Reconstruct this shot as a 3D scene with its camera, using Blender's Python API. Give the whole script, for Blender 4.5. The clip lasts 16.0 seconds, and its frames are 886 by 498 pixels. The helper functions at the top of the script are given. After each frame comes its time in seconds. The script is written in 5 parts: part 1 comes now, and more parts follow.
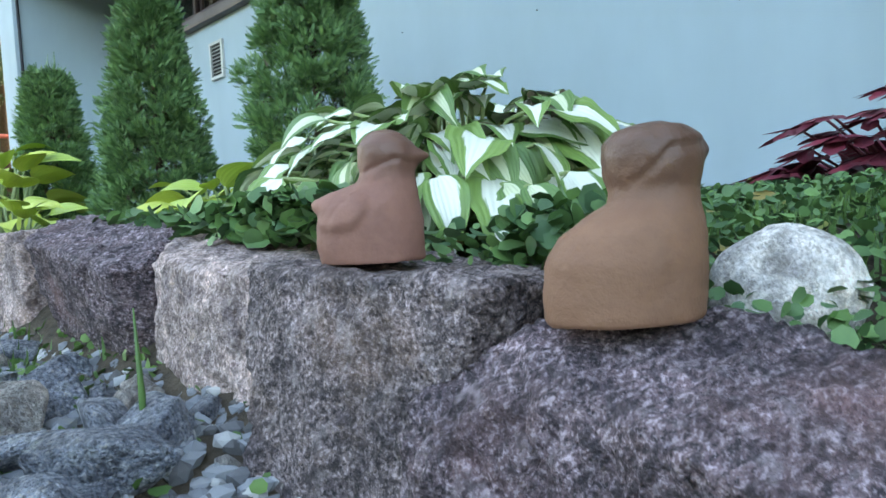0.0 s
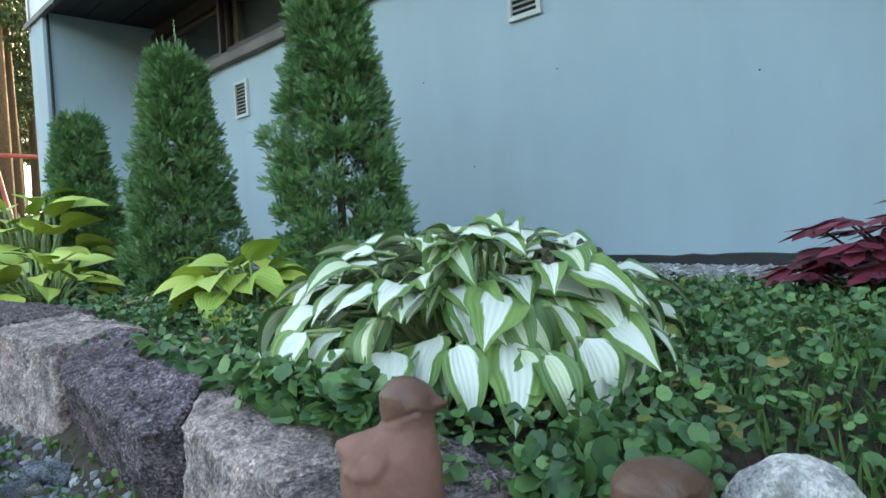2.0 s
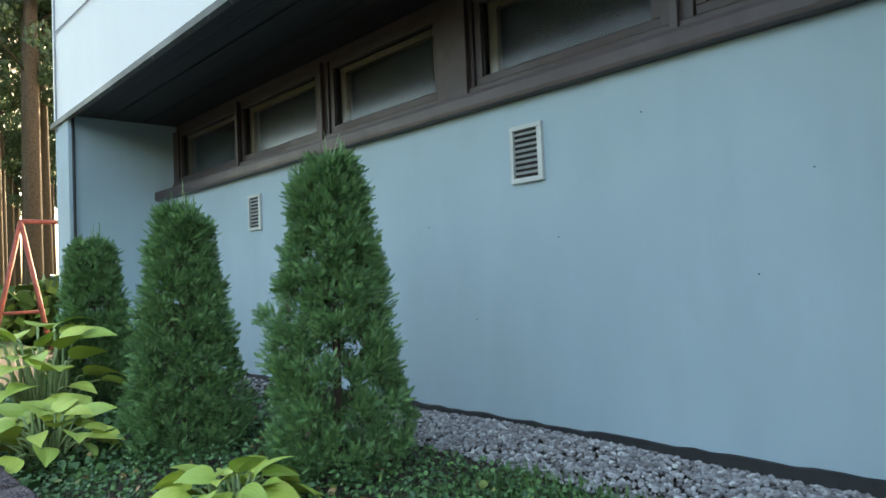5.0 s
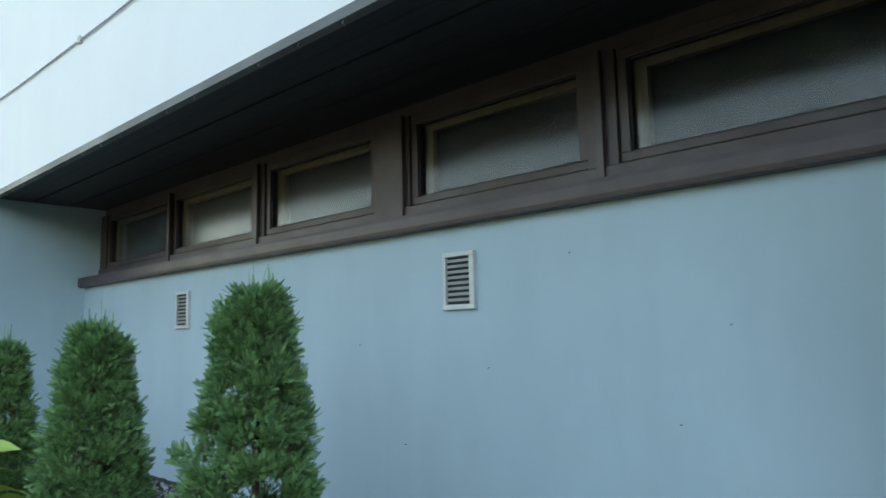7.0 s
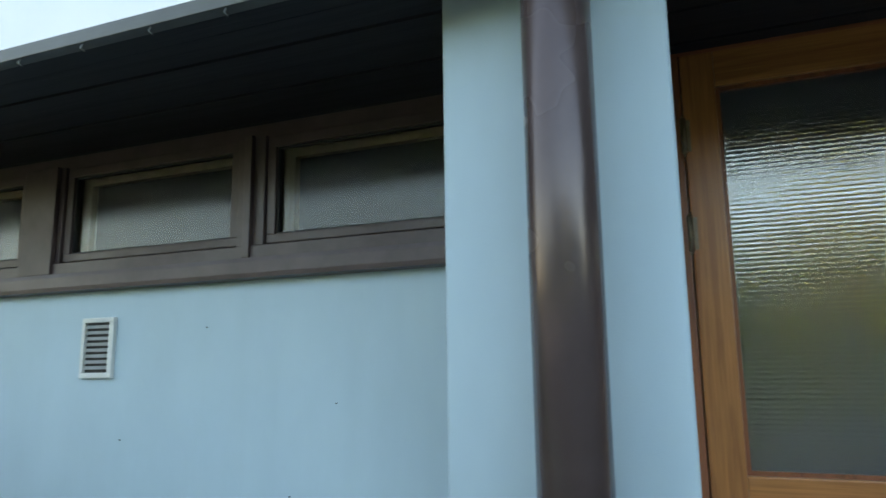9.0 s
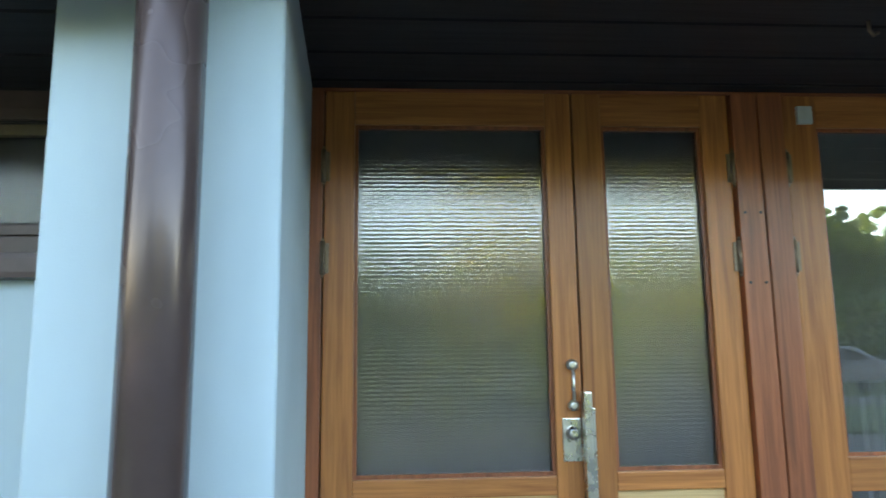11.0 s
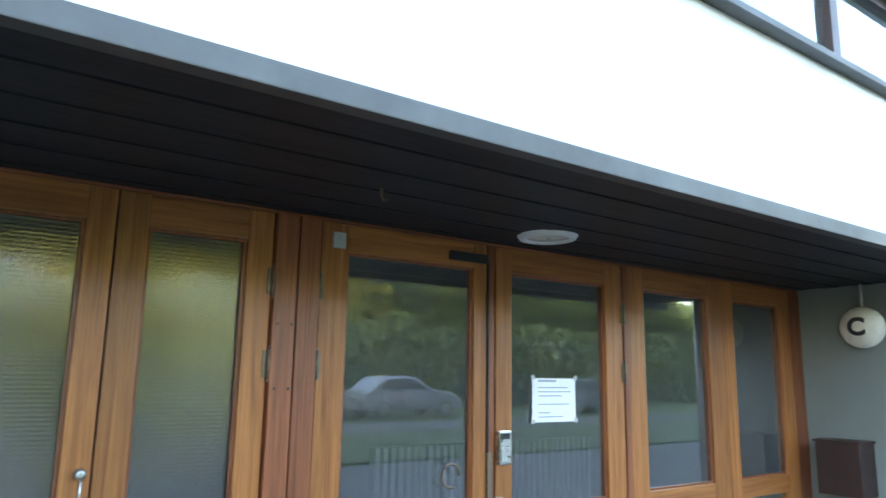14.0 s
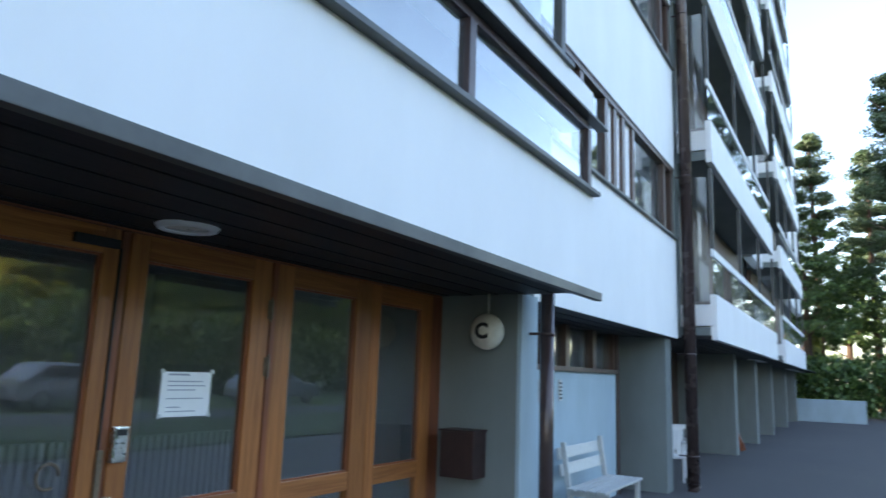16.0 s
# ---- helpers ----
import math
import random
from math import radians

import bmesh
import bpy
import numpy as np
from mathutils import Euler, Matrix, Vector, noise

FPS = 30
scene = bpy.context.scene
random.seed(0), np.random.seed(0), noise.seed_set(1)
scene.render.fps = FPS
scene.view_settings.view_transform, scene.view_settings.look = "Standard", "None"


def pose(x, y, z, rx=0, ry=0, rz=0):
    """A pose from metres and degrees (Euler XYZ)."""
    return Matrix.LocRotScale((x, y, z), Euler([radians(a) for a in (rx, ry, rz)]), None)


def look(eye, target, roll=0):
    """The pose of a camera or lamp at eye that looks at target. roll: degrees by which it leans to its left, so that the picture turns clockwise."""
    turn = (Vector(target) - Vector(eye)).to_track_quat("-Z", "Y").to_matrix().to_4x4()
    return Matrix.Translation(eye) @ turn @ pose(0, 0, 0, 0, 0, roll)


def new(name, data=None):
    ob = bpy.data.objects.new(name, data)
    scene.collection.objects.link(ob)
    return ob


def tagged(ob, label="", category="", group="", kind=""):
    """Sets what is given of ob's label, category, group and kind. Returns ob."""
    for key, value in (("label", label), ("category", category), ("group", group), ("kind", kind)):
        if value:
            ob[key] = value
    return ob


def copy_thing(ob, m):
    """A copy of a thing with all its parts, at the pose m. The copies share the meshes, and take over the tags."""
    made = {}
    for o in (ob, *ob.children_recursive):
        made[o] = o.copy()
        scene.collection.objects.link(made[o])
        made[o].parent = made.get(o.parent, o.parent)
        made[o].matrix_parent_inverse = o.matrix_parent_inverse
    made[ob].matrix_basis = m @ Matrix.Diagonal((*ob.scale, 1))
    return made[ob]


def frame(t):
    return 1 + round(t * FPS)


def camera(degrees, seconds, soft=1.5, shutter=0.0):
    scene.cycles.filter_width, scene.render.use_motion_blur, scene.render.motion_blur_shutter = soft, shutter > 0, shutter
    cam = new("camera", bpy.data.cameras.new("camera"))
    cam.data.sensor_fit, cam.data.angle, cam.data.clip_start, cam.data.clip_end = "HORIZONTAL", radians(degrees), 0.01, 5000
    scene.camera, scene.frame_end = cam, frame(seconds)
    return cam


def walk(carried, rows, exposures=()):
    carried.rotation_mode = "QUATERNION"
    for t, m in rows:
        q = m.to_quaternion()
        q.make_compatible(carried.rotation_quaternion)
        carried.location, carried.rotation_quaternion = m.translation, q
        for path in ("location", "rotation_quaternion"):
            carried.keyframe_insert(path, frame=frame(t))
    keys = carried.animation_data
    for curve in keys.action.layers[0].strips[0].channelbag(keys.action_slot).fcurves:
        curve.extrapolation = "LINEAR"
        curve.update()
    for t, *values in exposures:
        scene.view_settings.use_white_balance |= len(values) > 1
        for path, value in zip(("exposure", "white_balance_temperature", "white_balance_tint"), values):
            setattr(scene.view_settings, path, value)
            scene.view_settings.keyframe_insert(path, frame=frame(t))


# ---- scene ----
cam = camera(65.1, 16.0, shutter=0.3)
# seconds, eye x y z, yaw, pitch, roll
PATH = [
    (0.0, 0.016, 0.023, 0.307, 44.51, -2.19, 3.70),
    (0.5, 0.008, 0.025, 0.336, 44.92, -2.12, 3.55),
    (1.0, 0.008, 0.023, 0.377, 45.83, -2.07, 4.11),
    (1.5, 0.019, 0.031, 0.421, 46.27, -1.77, 3.91),
    (2.0, 0.034, 0.020, 0.463, 46.18, -1.35, 3.41),
    (2.5, 0.048, 0.004, 0.531, 46.69, -1.23, 3.62),
    (3.0, 0.066, -0.005, 0.596, 46.65, -0.88, 3.41),
    (3.5, 0.076, -0.002, 0.674, 47.17, -0.40, 3.44),
    (4.0, 0.072, 0.037, 0.742, 48.07, 0.51, 3.13),
    (4.2, 0.097, 0.065, 0.770, 48.41, 0.74, 3.32),
    (6.3, 0.091, 0.108, 1.019, 45.73, 5.76, 0.88),
    (6.5, 0.100, 0.112, 1.038, 45.21, 6.28, 1.11),
    (7.0, 0.125, 0.118, 1.086, 43.03, 7.22, 1.23),
    (7.5, 0.182, 0.151, 1.108, 38.92, 8.44, 0.89),
    (8.0, 0.267, 0.153, 1.148, 32.11, 9.09, 0.85),
    (8.5, 0.413, 0.199, 1.179, 28.03, 9.63, 0.44),
    (9.0, 0.482, 0.167, 1.193, 21.99, 9.83, 0.72),
    (9.5, 0.545, 0.145, 1.218, 16.97, 9.55, 0.59),
    (10.0, 0.631, 0.115, 1.240, 10.12, 8.92, 0.10),
    (10.2, 0.642, 0.118, 1.248, 7.22, 8.90, 0.20),
    (12.3, 0.777, 0.022, 1.352, -18.98, 8.55, 0.20),
    (12.5, 0.797, 0.004, 1.382, -21.38, 8.58, -0.06),
    (13.0, 0.795, -0.015, 1.414, -26.05, 9.62, -0.22),
    (13.5, 0.819, -0.058, 1.484, -30.38, 10.32, -0.42),
    (14.0, 0.833, -0.134, 1.562, -35.38, 10.25, -0.95),
    (14.5, 0.848, -0.175, 1.615, -40.22, 8.65, -1.60),
    (15.0, 0.889, -0.212, 1.634, -43.64, 8.95, -1.82),
    (15.5, 0.940, -0.284, 1.622, -50.66, 10.06, -1.74),
    (16.0, 0.996, -0.394, 1.593, -59.49, 10.10, -2.03),
]
walk(cam, [(t, pose(x, y, z, 90 + pitch, roll, yaw)) for t, x, y, z, yaw, pitch, roll in PATH],
     [(0.0, 3.22, 7950, 9), (1.0, 3.02, 7950, 8), (2.5, 2.76, 7950, 7), (4.0, 2.60, 7950, 7), (7.5, 2.58, 7850, 8), (9.0, 2.86, 7900, 8), (10.2, 3.2, 7850, 8), (12.5, 4.05, 7350, 13), (13.5, 3.98, 7150, 13), (14.5, 3.4, 6850, 12), (15.2, 2.90, 6600, 12), (16.0, 2.44, 6450, 14)])

# ---- light ----
world = bpy.data.worlds.new("sky")
scene.world = world
world.use_nodes = True
SUN_EL, SUN_AZ = 18.0, -38.0
nt = world.node_tree
nt.nodes.clear()
w_out = nt.nodes.new("ShaderNodeOutputWorld")
w_bg = nt.nodes.new("ShaderNodeBackground")
w_sky = nt.nodes.new("ShaderNodeTexSky")
w_sky.sky_type = "NISHITA"
w_sky.sun_disc = False
w_sky.sun_elevation = radians(SUN_EL)
w_sky.sun_rotation = radians(SUN_AZ)
w_sky.air_density, w_sky.dust_density, w_sky.ozone_density = 1.0, 2.0, 1.0
w_bg.inputs["Strength"].default_value = 0.15
nt.links.new(w_sky.outputs["Color"], w_bg.inputs["Color"])
nt.links.new(w_bg.outputs["Background"], w_out.inputs["Surface"])
sun = new("sun", bpy.data.lights.new("sun", "SUN"))
sun.data.energy, sun.data.angle, sun.data.color = 3.0, radians(0.6), (1.0, 0.86, 0.66)
sun_dir = Vector((math.sin(radians(SUN_AZ)) * math.cos(radians(SUN_EL)), math.cos(radians(SUN_AZ)) * math.cos(radians(SUN_EL)), math.sin(radians(SUN_EL))))
sun.matrix_world = look(sun_dir * 50, (0, 0, 0))


# ---- materials ----
class Mat:
    """A small helper round a node material."""

    def __init__(self, name, rough=0.6, metal=0.0):
        self.m = bpy.data.materials.new(name)
        self.m.use_nodes = True
        self.t = self.m.node_tree
        self.p = self.t.nodes["Principled BSDF"]
        self.p.inputs["Roughness"].default_value = rough
        self.p.inputs["Metallic"].default_value = metal
        self.co = self.t.nodes.new("ShaderNodeTexCoord")

    def node(self, kind, **values):
        n = self.t.nodes.new(kind)
        for k, v in values.items():
            n.inputs[k.replace("_", " ")].default_value = v
        return n

    def link(self, a, b):
        self.t.links.new(a, b)

    def coord(self, scale=(1, 1, 1), uv=False, rot=(0, 0, 0)):
        mp = self.t.nodes.new("ShaderNodeMapping")
        mp.inputs["Scale"].default_value = scale
        mp.inputs["Rotation"].default_value = rot
        self.link(self.co.outputs["UV" if uv else "Object"], mp.inputs["Vector"])
        return mp.outputs["Vector"]

    def noise(self, scale, detail=4, rough=0.6, vec=None, dist=0.0):
        n = self.node("ShaderNodeTexNoise", Scale=scale, Detail=detail, Roughness=rough, Distortion=dist)
        self.link(vec or self.coord(), n.inputs["Vector"])
        return n.outputs["Fac"]

    def ramp(self, fac, stops):
        r = self.t.nodes.new("ShaderNodeValToRGB")
        els = r.color_ramp.elements
        while len(els) < len(stops):
            els.new(0.5)
        for e, (pos, col) in zip(els, stops):
            e.position = pos
            e.color = (*col, 1) if not isinstance(col, float) else (col, col, col, 1)
        self.link(fac, r.inputs["Fac"])
        return r.outputs["Color"]

    def mix(self, fac, a, b, mode="MIX"):
        n = self.t.nodes.new("ShaderNodeMix")
        n.data_type, n.blend_type = "RGBA", mode
        for sock, v in ((n.inputs[0], fac), (n.inputs[6], a), (n.inputs[7], b)):
            if isinstance(v, tuple):
                sock.default_value = (*v, 1)
            elif isinstance(v, float):
                sock.default_value = v
            else:
                self.link(v, sock)
        return n.outputs[2]

    def random(self):
        return self.t.nodes.new("ShaderNodeObjectInfo").outputs["Random"]

    def island(self):
        return self.t.nodes.new("ShaderNodeNewGeometry").outputs["Random Per Island"]

    def color(self, c):
        if isinstance(c, tuple):
            self.p.inputs["Base Color"].default_value = (*c, 1)
        else:
            self.link(c, self.p.inputs["Base Color"])
        return self

    def rough(self, c):
        self.link(c, self.p.inputs["Roughness"])
        return self

    def bump(self, h, strength=0.3, dist=0.01):
        b = self.node("ShaderNodeBump", Strength=strength, Distance=dist)
        self.link(h, b.inputs["Height"])
        self.link(b.outputs["Normal"], self.p.inputs["Normal"])
        return self


def painted(name, col, rough=0.7, vary=0.12, grain=260, bump=0.25, streak=True):
    """Painted render: faint stains, streaks and a fine trowelled relief."""
    m = Mat(name, rough)
    big = m.noise(1.6, 5, 0.6, m.coord((1, 1, 0.5)))
    dark = tuple(c * (1 - vary) for c in col)
    light = tuple(min(1, c * (1 + vary * 0.5)) for c in col)
    c = m.ramp(big, [(0.3, dark), (0.7, light)])
    if streak:
        st = m.noise(9, 3, 0.5, m.coord((1, 1, 0.06)))
        c = m.mix(m.ramp(st, [(0.45, 0.0), (0.75, 0.22)]), c, tuple(k * 0.82 for k in col))
    m.color(c)
    fine = m.noise(grain, 3, 0.7)
    mid = m.noise(28, 3, 0.5)
    h = m.mix(0.5, fine, mid)
    m.bump(h, bump, 0.004)
    return m.m


def wood(name, base, dark, rough=0.45, axis=2, scale=1.0):
    """Varnished wood with grain along one axis and pieces of slightly different tone."""
    m = Mat(name, rough)
    s = [38 * scale, 38 * scale, 38 * scale]
    s[axis] = 1.6 * scale
    g = m.noise(1.0, 6, 0.65, m.coord(tuple(s)), 0.6)
    c = m.ramp(g, [(0.3, dark), (0.52, base), (0.75, tuple(min(1, k * 1.25) for k in base))])
    s2 = [140, 140, 140]
    s2[axis] = 4
    fine = m.noise(1.0, 3, 0.6, m.coord(tuple(s2)))
    c = m.mix(m.ramp(fine, [(0.4, 0.0), (0.62, 0.35)]), c, dark)
    tone = m.ramp(m.random(), [(0.0, 0.78), (1.0, 1.1)])
    c = m.mix(1.0, c, tone, "MULTIPLY")
    m.color(c)
    m.p.inputs["Coat Weight"].default_value = 0.25
    m.p.inputs["Coat Roughness"].default_value = 0.25
    m.bump(fine, 0.12, 0.002)
    return m.m


def plain(name, col, rough=0.5, metal=0.0, vary=0.15, scale=30):
    m = Mat(name, rough, metal)
    n = m.noise(scale, 4, 0.6)
    m.color(m.ramp(n, [(0.3, tuple(c * (1 - vary) for c in col)), (0.7, tuple(min(1, c * (1 + vary)) for c in col))]))
    m.rough(m.ramp(m.noise(scale * 0.4, 3), [(0.3, max(0.02, rough - 0.08)), (0.7, min(1.0, rough + 0.1))]))
    return m.m


def glass(name, bump=None, tint=(0.86, 0.9, 0.9), rough=0.0, ior=1.9, clear=1.0):
    m = Mat(name, rough)
    m.color(tint)
    m.p.inputs["Transmission Weight"].default_value = clear
    m.p.inputs["IOR"].default_value = ior
    if bump:
        w = m.node("ShaderNodeTexWave", Scale=bump, Distortion=0.6, Detail=1.0)
        w.bands_direction = "Z"
        m.link(m.coord(), w.inputs["Vector"])
        w2 = m.node("ShaderNodeTexWave", Scale=bump * 1.0, Distortion=0.4, Detail=1.0)
        w2.bands_direction = "X"
        m.link(m.coord(), w2.inputs["Vector"])
        big = m.noise(7, 2)
        h = m.mix(0.5, m.mix(0.42, w.outputs["Fac"], w2.outputs["Fac"]), big)
        m.bump(h, 0.10, 0.005)
    return m.m


def granite(name, a, b, c, rust=(0.26, 0.16, 0.12), unit=1.0):
    """Speckled granite: dark and pale crystals of several sizes, streaks, rusty patches, rough broken faces."""
    m = Mat(name, 0.8)
    skew = m.coord((1.0, 0.55, 1.0), rot=(0.5, 0.4, 0.7))
    g1 = m.noise(330 * unit, 2, 0.6, skew)
    g2 = m.noise(120 * unit, 4, 0.75)
    g3 = m.noise(620 * unit, 2, 0.6)
    col = m.ramp(g1, [(0.38, a), (0.47, b), (0.55, b), (0.64, c)])
    col = m.mix(m.ramp(g3, [(0.54, 0.0), (0.64, 0.55)]), col, c)
    col = m.mix(m.ramp(g2, [(0.50, 0.0), (0.60, 0.8)]), col, a)
    patch = m.noise(11 * unit, 4, 0.65)
    col = m.mix(m.ramp(patch, [(0.50, 0.0), (0.72, 0.55)]), col, rust)
    tone = m.noise(26 * unit, 4, 0.7)
    col = m.mix(1.0, col, m.ramp(tone, [(0.34, (0.45, 0.43, 0.47)), (0.5, (0.95, 0.92, 0.94)), (0.66, (1.6, 1.52, 1.54))]), "MULTIPLY")
    pale = m.noise(50 * unit, 3, 0.7, m.coord((1.3, 0.8, 1)))
    col = m.mix(m.ramp(pale, [(0.56, 0.0), (0.72, 0.5)]), col, tuple(min(1, k * 1.15) for k in c))
    col = m.mix(1.0, col, m.ramp(m.random(), [(0.0, 0.85), (1.0, 1.12)]), "MULTIPLY")
    m.color(col)
    m.bump(m.mix(0.5, m.mix(0.5, g1, g2), m.noise(60 * unit, 6, 0.75)), 1.0, 0.010 / unit)
    return m.m


def leafy(name, dark, light, rough=0.5, veins=0.0, trans=0.25):
    m = Mat(name, rough)
    c = m.ramp(m.island(), [(0.0, dark), (0.6, tuple((x + y) / 2 for x, y in zip(dark, light))), (1.0, light)])
    n = m.noise(60, 3, 0.6)
    c = m.mix(m.ramp(n, [(0.4, 0.0), (0.7, 0.35)]), c, tuple(k * 0.6 for k in dark))
    m.color(c)
    m.p.inputs["Subsurface Weight"].default_value = 0.0
    return m.m


def hosta_leaf(name, edge, edge2, centre, amount):
    """A hosta blade: ribbed along its length, with a pale jagged heart when amount is over 0."""
    m = Mat(name, 0.42)
    uv = m.coord((1, 1, 1), uv=True)
    sep = m.t.nodes.new("ShaderNodeSeparateXYZ")
    m.link(uv, sep.inputs[0])
    tone = m.mix(m.random(), edge, edge2)
    streaks = m.noise(1.0, 3, 0.6, m.coord((22, 2.2, 1), uv=True))
    col = m.mix(m.ramp(streaks, [(0.4, 0.0), (0.75, 0.4)]), tone, tuple(k * 0.62 for k in edge))
    if amount > 0:
        d = m.node("ShaderNodeMath")
        d.operation = "SUBTRACT"
        m.link(sep.outputs[0], d.inputs[0])
        d.inputs[1].default_value = 0.5
        ab = m.node("ShaderNodeMath")
        ab.operation = "ABSOLUTE"
        m.link(d.outputs[0], ab.inputs[0])
        jag = m.noise(1.0, 3, 0.6, m.coord((7.0, 2.0, 1), uv=True))
        ad = m.node("ShaderNodeMath")
        ad.operation = "MULTIPLY_ADD"
        m.link(jag, ad.inputs[0])
        ad.inputs[1].default_value = 0.24
        m.link(ab.outputs[0], ad.inputs[2])
        ad2 = m.node("ShaderNodeMath")
        ad2.operation = "MULTIPLY_ADD"
        m.link(m.random(), ad2.inputs[0])
        ad2.inputs[1].default_value = 0.16
        m.link(ad.outputs[0], ad2.inputs[2])
        nar = m.node("ShaderNodeMath")
        nar.operation = "MULTIPLY_ADD"
        m.link(sep.outputs[1], nar.inputs[0])
        nar.inputs[1].default_value = 0.16
        m.link(ad2.outputs[0], nar.inputs[2])
        mask = m.ramp(nar.outputs[0], [(amount, 1.0), (amount + 0.03, 0.0)])
        col = m.mix(mask, col, centre)
    spot = m.noise(1.0, 2, 0.5, m.coord((6, 9, 1), uv=True))
    col = m.mix(m.ramp(spot, [(0.74, 0.0), (0.78, 0.6)]), col, (0.18, 0.12, 0.06))
    m.color(col)
    ribs = m.node("ShaderNodeTexWave", Scale=2.6, Distortion=0.3)
    ribs.bands_direction = "X"
    m.link(uv, ribs.inputs["Vector"])
    m.bump(ribs.outputs["Fac"], 0.22, 0.003)
    return m.m


M_WALL = painted("blue_grey_render", (0.40, 0.51, 0.565), 0.75)
# darker, greyer M_WALL for side faces and slabs, shade put into the colour
M_WALL_SHADE = painted("shaded_grey_render", (0.205, 0.232, 0.228), 0.8)
M_WHITE = painted("white_render", (0.86, 0.86, 0.86), 0.7, 0.04, bump=0.12, streak=False)
M_BROWN = plain("brown_paint", (0.066, 0.043, 0.043), 0.42, 0, 0.18, 12)
M_SOFFIT = wood("dark_soffit_boards", (0.034, 0.035, 0.040), (0.018, 0.018, 0.022), 0.55, 0)
M_SOFFIT.node_tree.nodes["Principled BSDF"].inputs["Coat Weight"].default_value = 0.0
M_SOFFIT.node_tree.nodes["Principled BSDF"].inputs["Specular IOR Level"].default_value = 0.25
M_FASCIA = plain("grey_metal_flashing", (0.095, 0.098, 0.095), 0.5, 0.3, 0.12, 8)
M_PIPE = plain("brown_metal_pipe", (0.085, 0.060, 0.058), 0.24, 0.25, 0.12, 6)
M_OAK = wood("varnished_wood", (0.44, 0.165, 0.046), (0.25, 0.078, 0.02), 0.38, 2)
M_OAKX = wood("varnished_wood_rail", (0.44, 0.165, 0.046), (0.25, 0.078, 0.02), 0.38, 0)
M_RED = wood("reddish_wood", (0.33, 0.10, 0.04), (0.14, 0.04, 0.017), 0.4, 2)
M_REDX = wood("reddish_wood_rail", (0.33, 0.10, 0.04), (0.14, 0.04, 0.017), 0.4, 0)
M_PLY = wood("pale_plywood", (0.62, 0.42, 0.20), (0.48, 0.30, 0.13), 0.5, 0)
# the 5% diffuse share paints a grey veil of light over the panes
M_GLASS = glass("veiled_clear_glass", ior=2.1, clear=0.95)
M_REED = glass("reeded_glass", 22, (0.90, 0.90, 0.92), 0.05, 1.9)
M_FROST = glass("slightly_wavy_glass", None, (0.90, 0.92, 0.92), 0.14, 1.36)
M_DARKWOOD = wood("dark_brown_wood", (0.10, 0.055, 0.04), (0.05, 0.028, 0.02), 0.5, 2)
M_INNERWOOD = wood("tan_inner_frame", (0.34, 0.26, 0.18), (0.22, 0.16, 0.10), 0.6, 2)
M_STEEL = plain("brushed_steel", (0.62, 0.62, 0.60), 0.28, 1.0, 0.06, 60)
M_RUST = plain("rusty_red_paint", (0.25, 0.06, 0.045), 0.6, 0, 0.3, 20)
M_BRASS = plain("worn_hinge_metal", (0.22, 0.17, 0.12), 0.45, 0.7, 0.2, 60)
M_BLACK = plain("black_rubber", (0.02, 0.02, 0.022), 0.6, 0, 0.2, 30)
M_VENT = plain("pale_vent_metal", (0.55, 0.56, 0.54), 0.5, 0.1, 0.08, 30)
M_PAPER = plain("white_paper", (0.85, 0.85, 0.84), 0.8, 0, 0.02, 20)
M_SHEET = plain("bright_white_paper", (0.95, 0.95, 0.94), 0.8, 0, 0.01, 20)
M_INK = plain("grey_ink", (0.42, 0.43, 0.50), 0.8, 0, 0.1, 20)
M_OPAL = plain("opal_glass", (0.72, 0.70, 0.62), 0.25, 0, 0.05, 10)
# for the sheet added behind the reeded glass, tuned to its milky brightness
M_REEDBACK = painted("grey_reed_backing", (0.21, 0.21, 0.22), 0.9, bump=0.1)
# near-black, for the sheets added behind the window panes
M_PANEBACK = painted("dark_pane_backing", (0.06, 0.065, 0.07), 0.9, bump=0.1)
M_INNER = painted("dim_interior_paint", (0.50, 0.50, 0.50), 0.85, bump=0.05)
M_ASPHALT = Mat("asphalt", 0.9)
M_ASPHALT.color(M_ASPHALT.mix(M_ASPHALT.ramp(M_ASPHALT.noise(0.35, 4), [(0.35, 0.0), (0.7, 0.7)]), M_ASPHALT.ramp(M_ASPHALT.noise(160, 3, 0.8), [(0.3, (0.045, 0.045, 0.047)), (0.7, (0.12, 0.12, 0.122))]), (0.10, 0.098, 0.095)))
M_ASPHALT.bump(M_ASPHALT.noise(220, 3, 0.8), 0.5, 0.006)
M_ASPHALT = M_ASPHALT.m
M_SOIL = Mat("dark_soil", 0.95)
M_SOIL.color(M_SOIL.ramp(M_SOIL.noise(45, 5, 0.7), [(0.3, (0.035, 0.026, 0.018)), (0.6, (0.09, 0.068, 0.045)), (0.8, (0.14, 0.11, 0.075))]))
M_SOIL.bump(M_SOIL.noise(60, 5, 0.8), 0.9, 0.015)
M_SOIL = M_SOIL.m
M_GRAN = granite("pinkish_grey_granite", (0.035, 0.028, 0.030), (0.165, 0.128, 0.125), (0.40, 0.335, 0.335), (0.19, 0.125, 0.095))
M_GRAND = granite("dark_purple_granite", (0.036, 0.028, 0.034), (0.165, 0.118, 0.132), (0.45, 0.375, 0.41), (0.19, 0.10, 0.095))
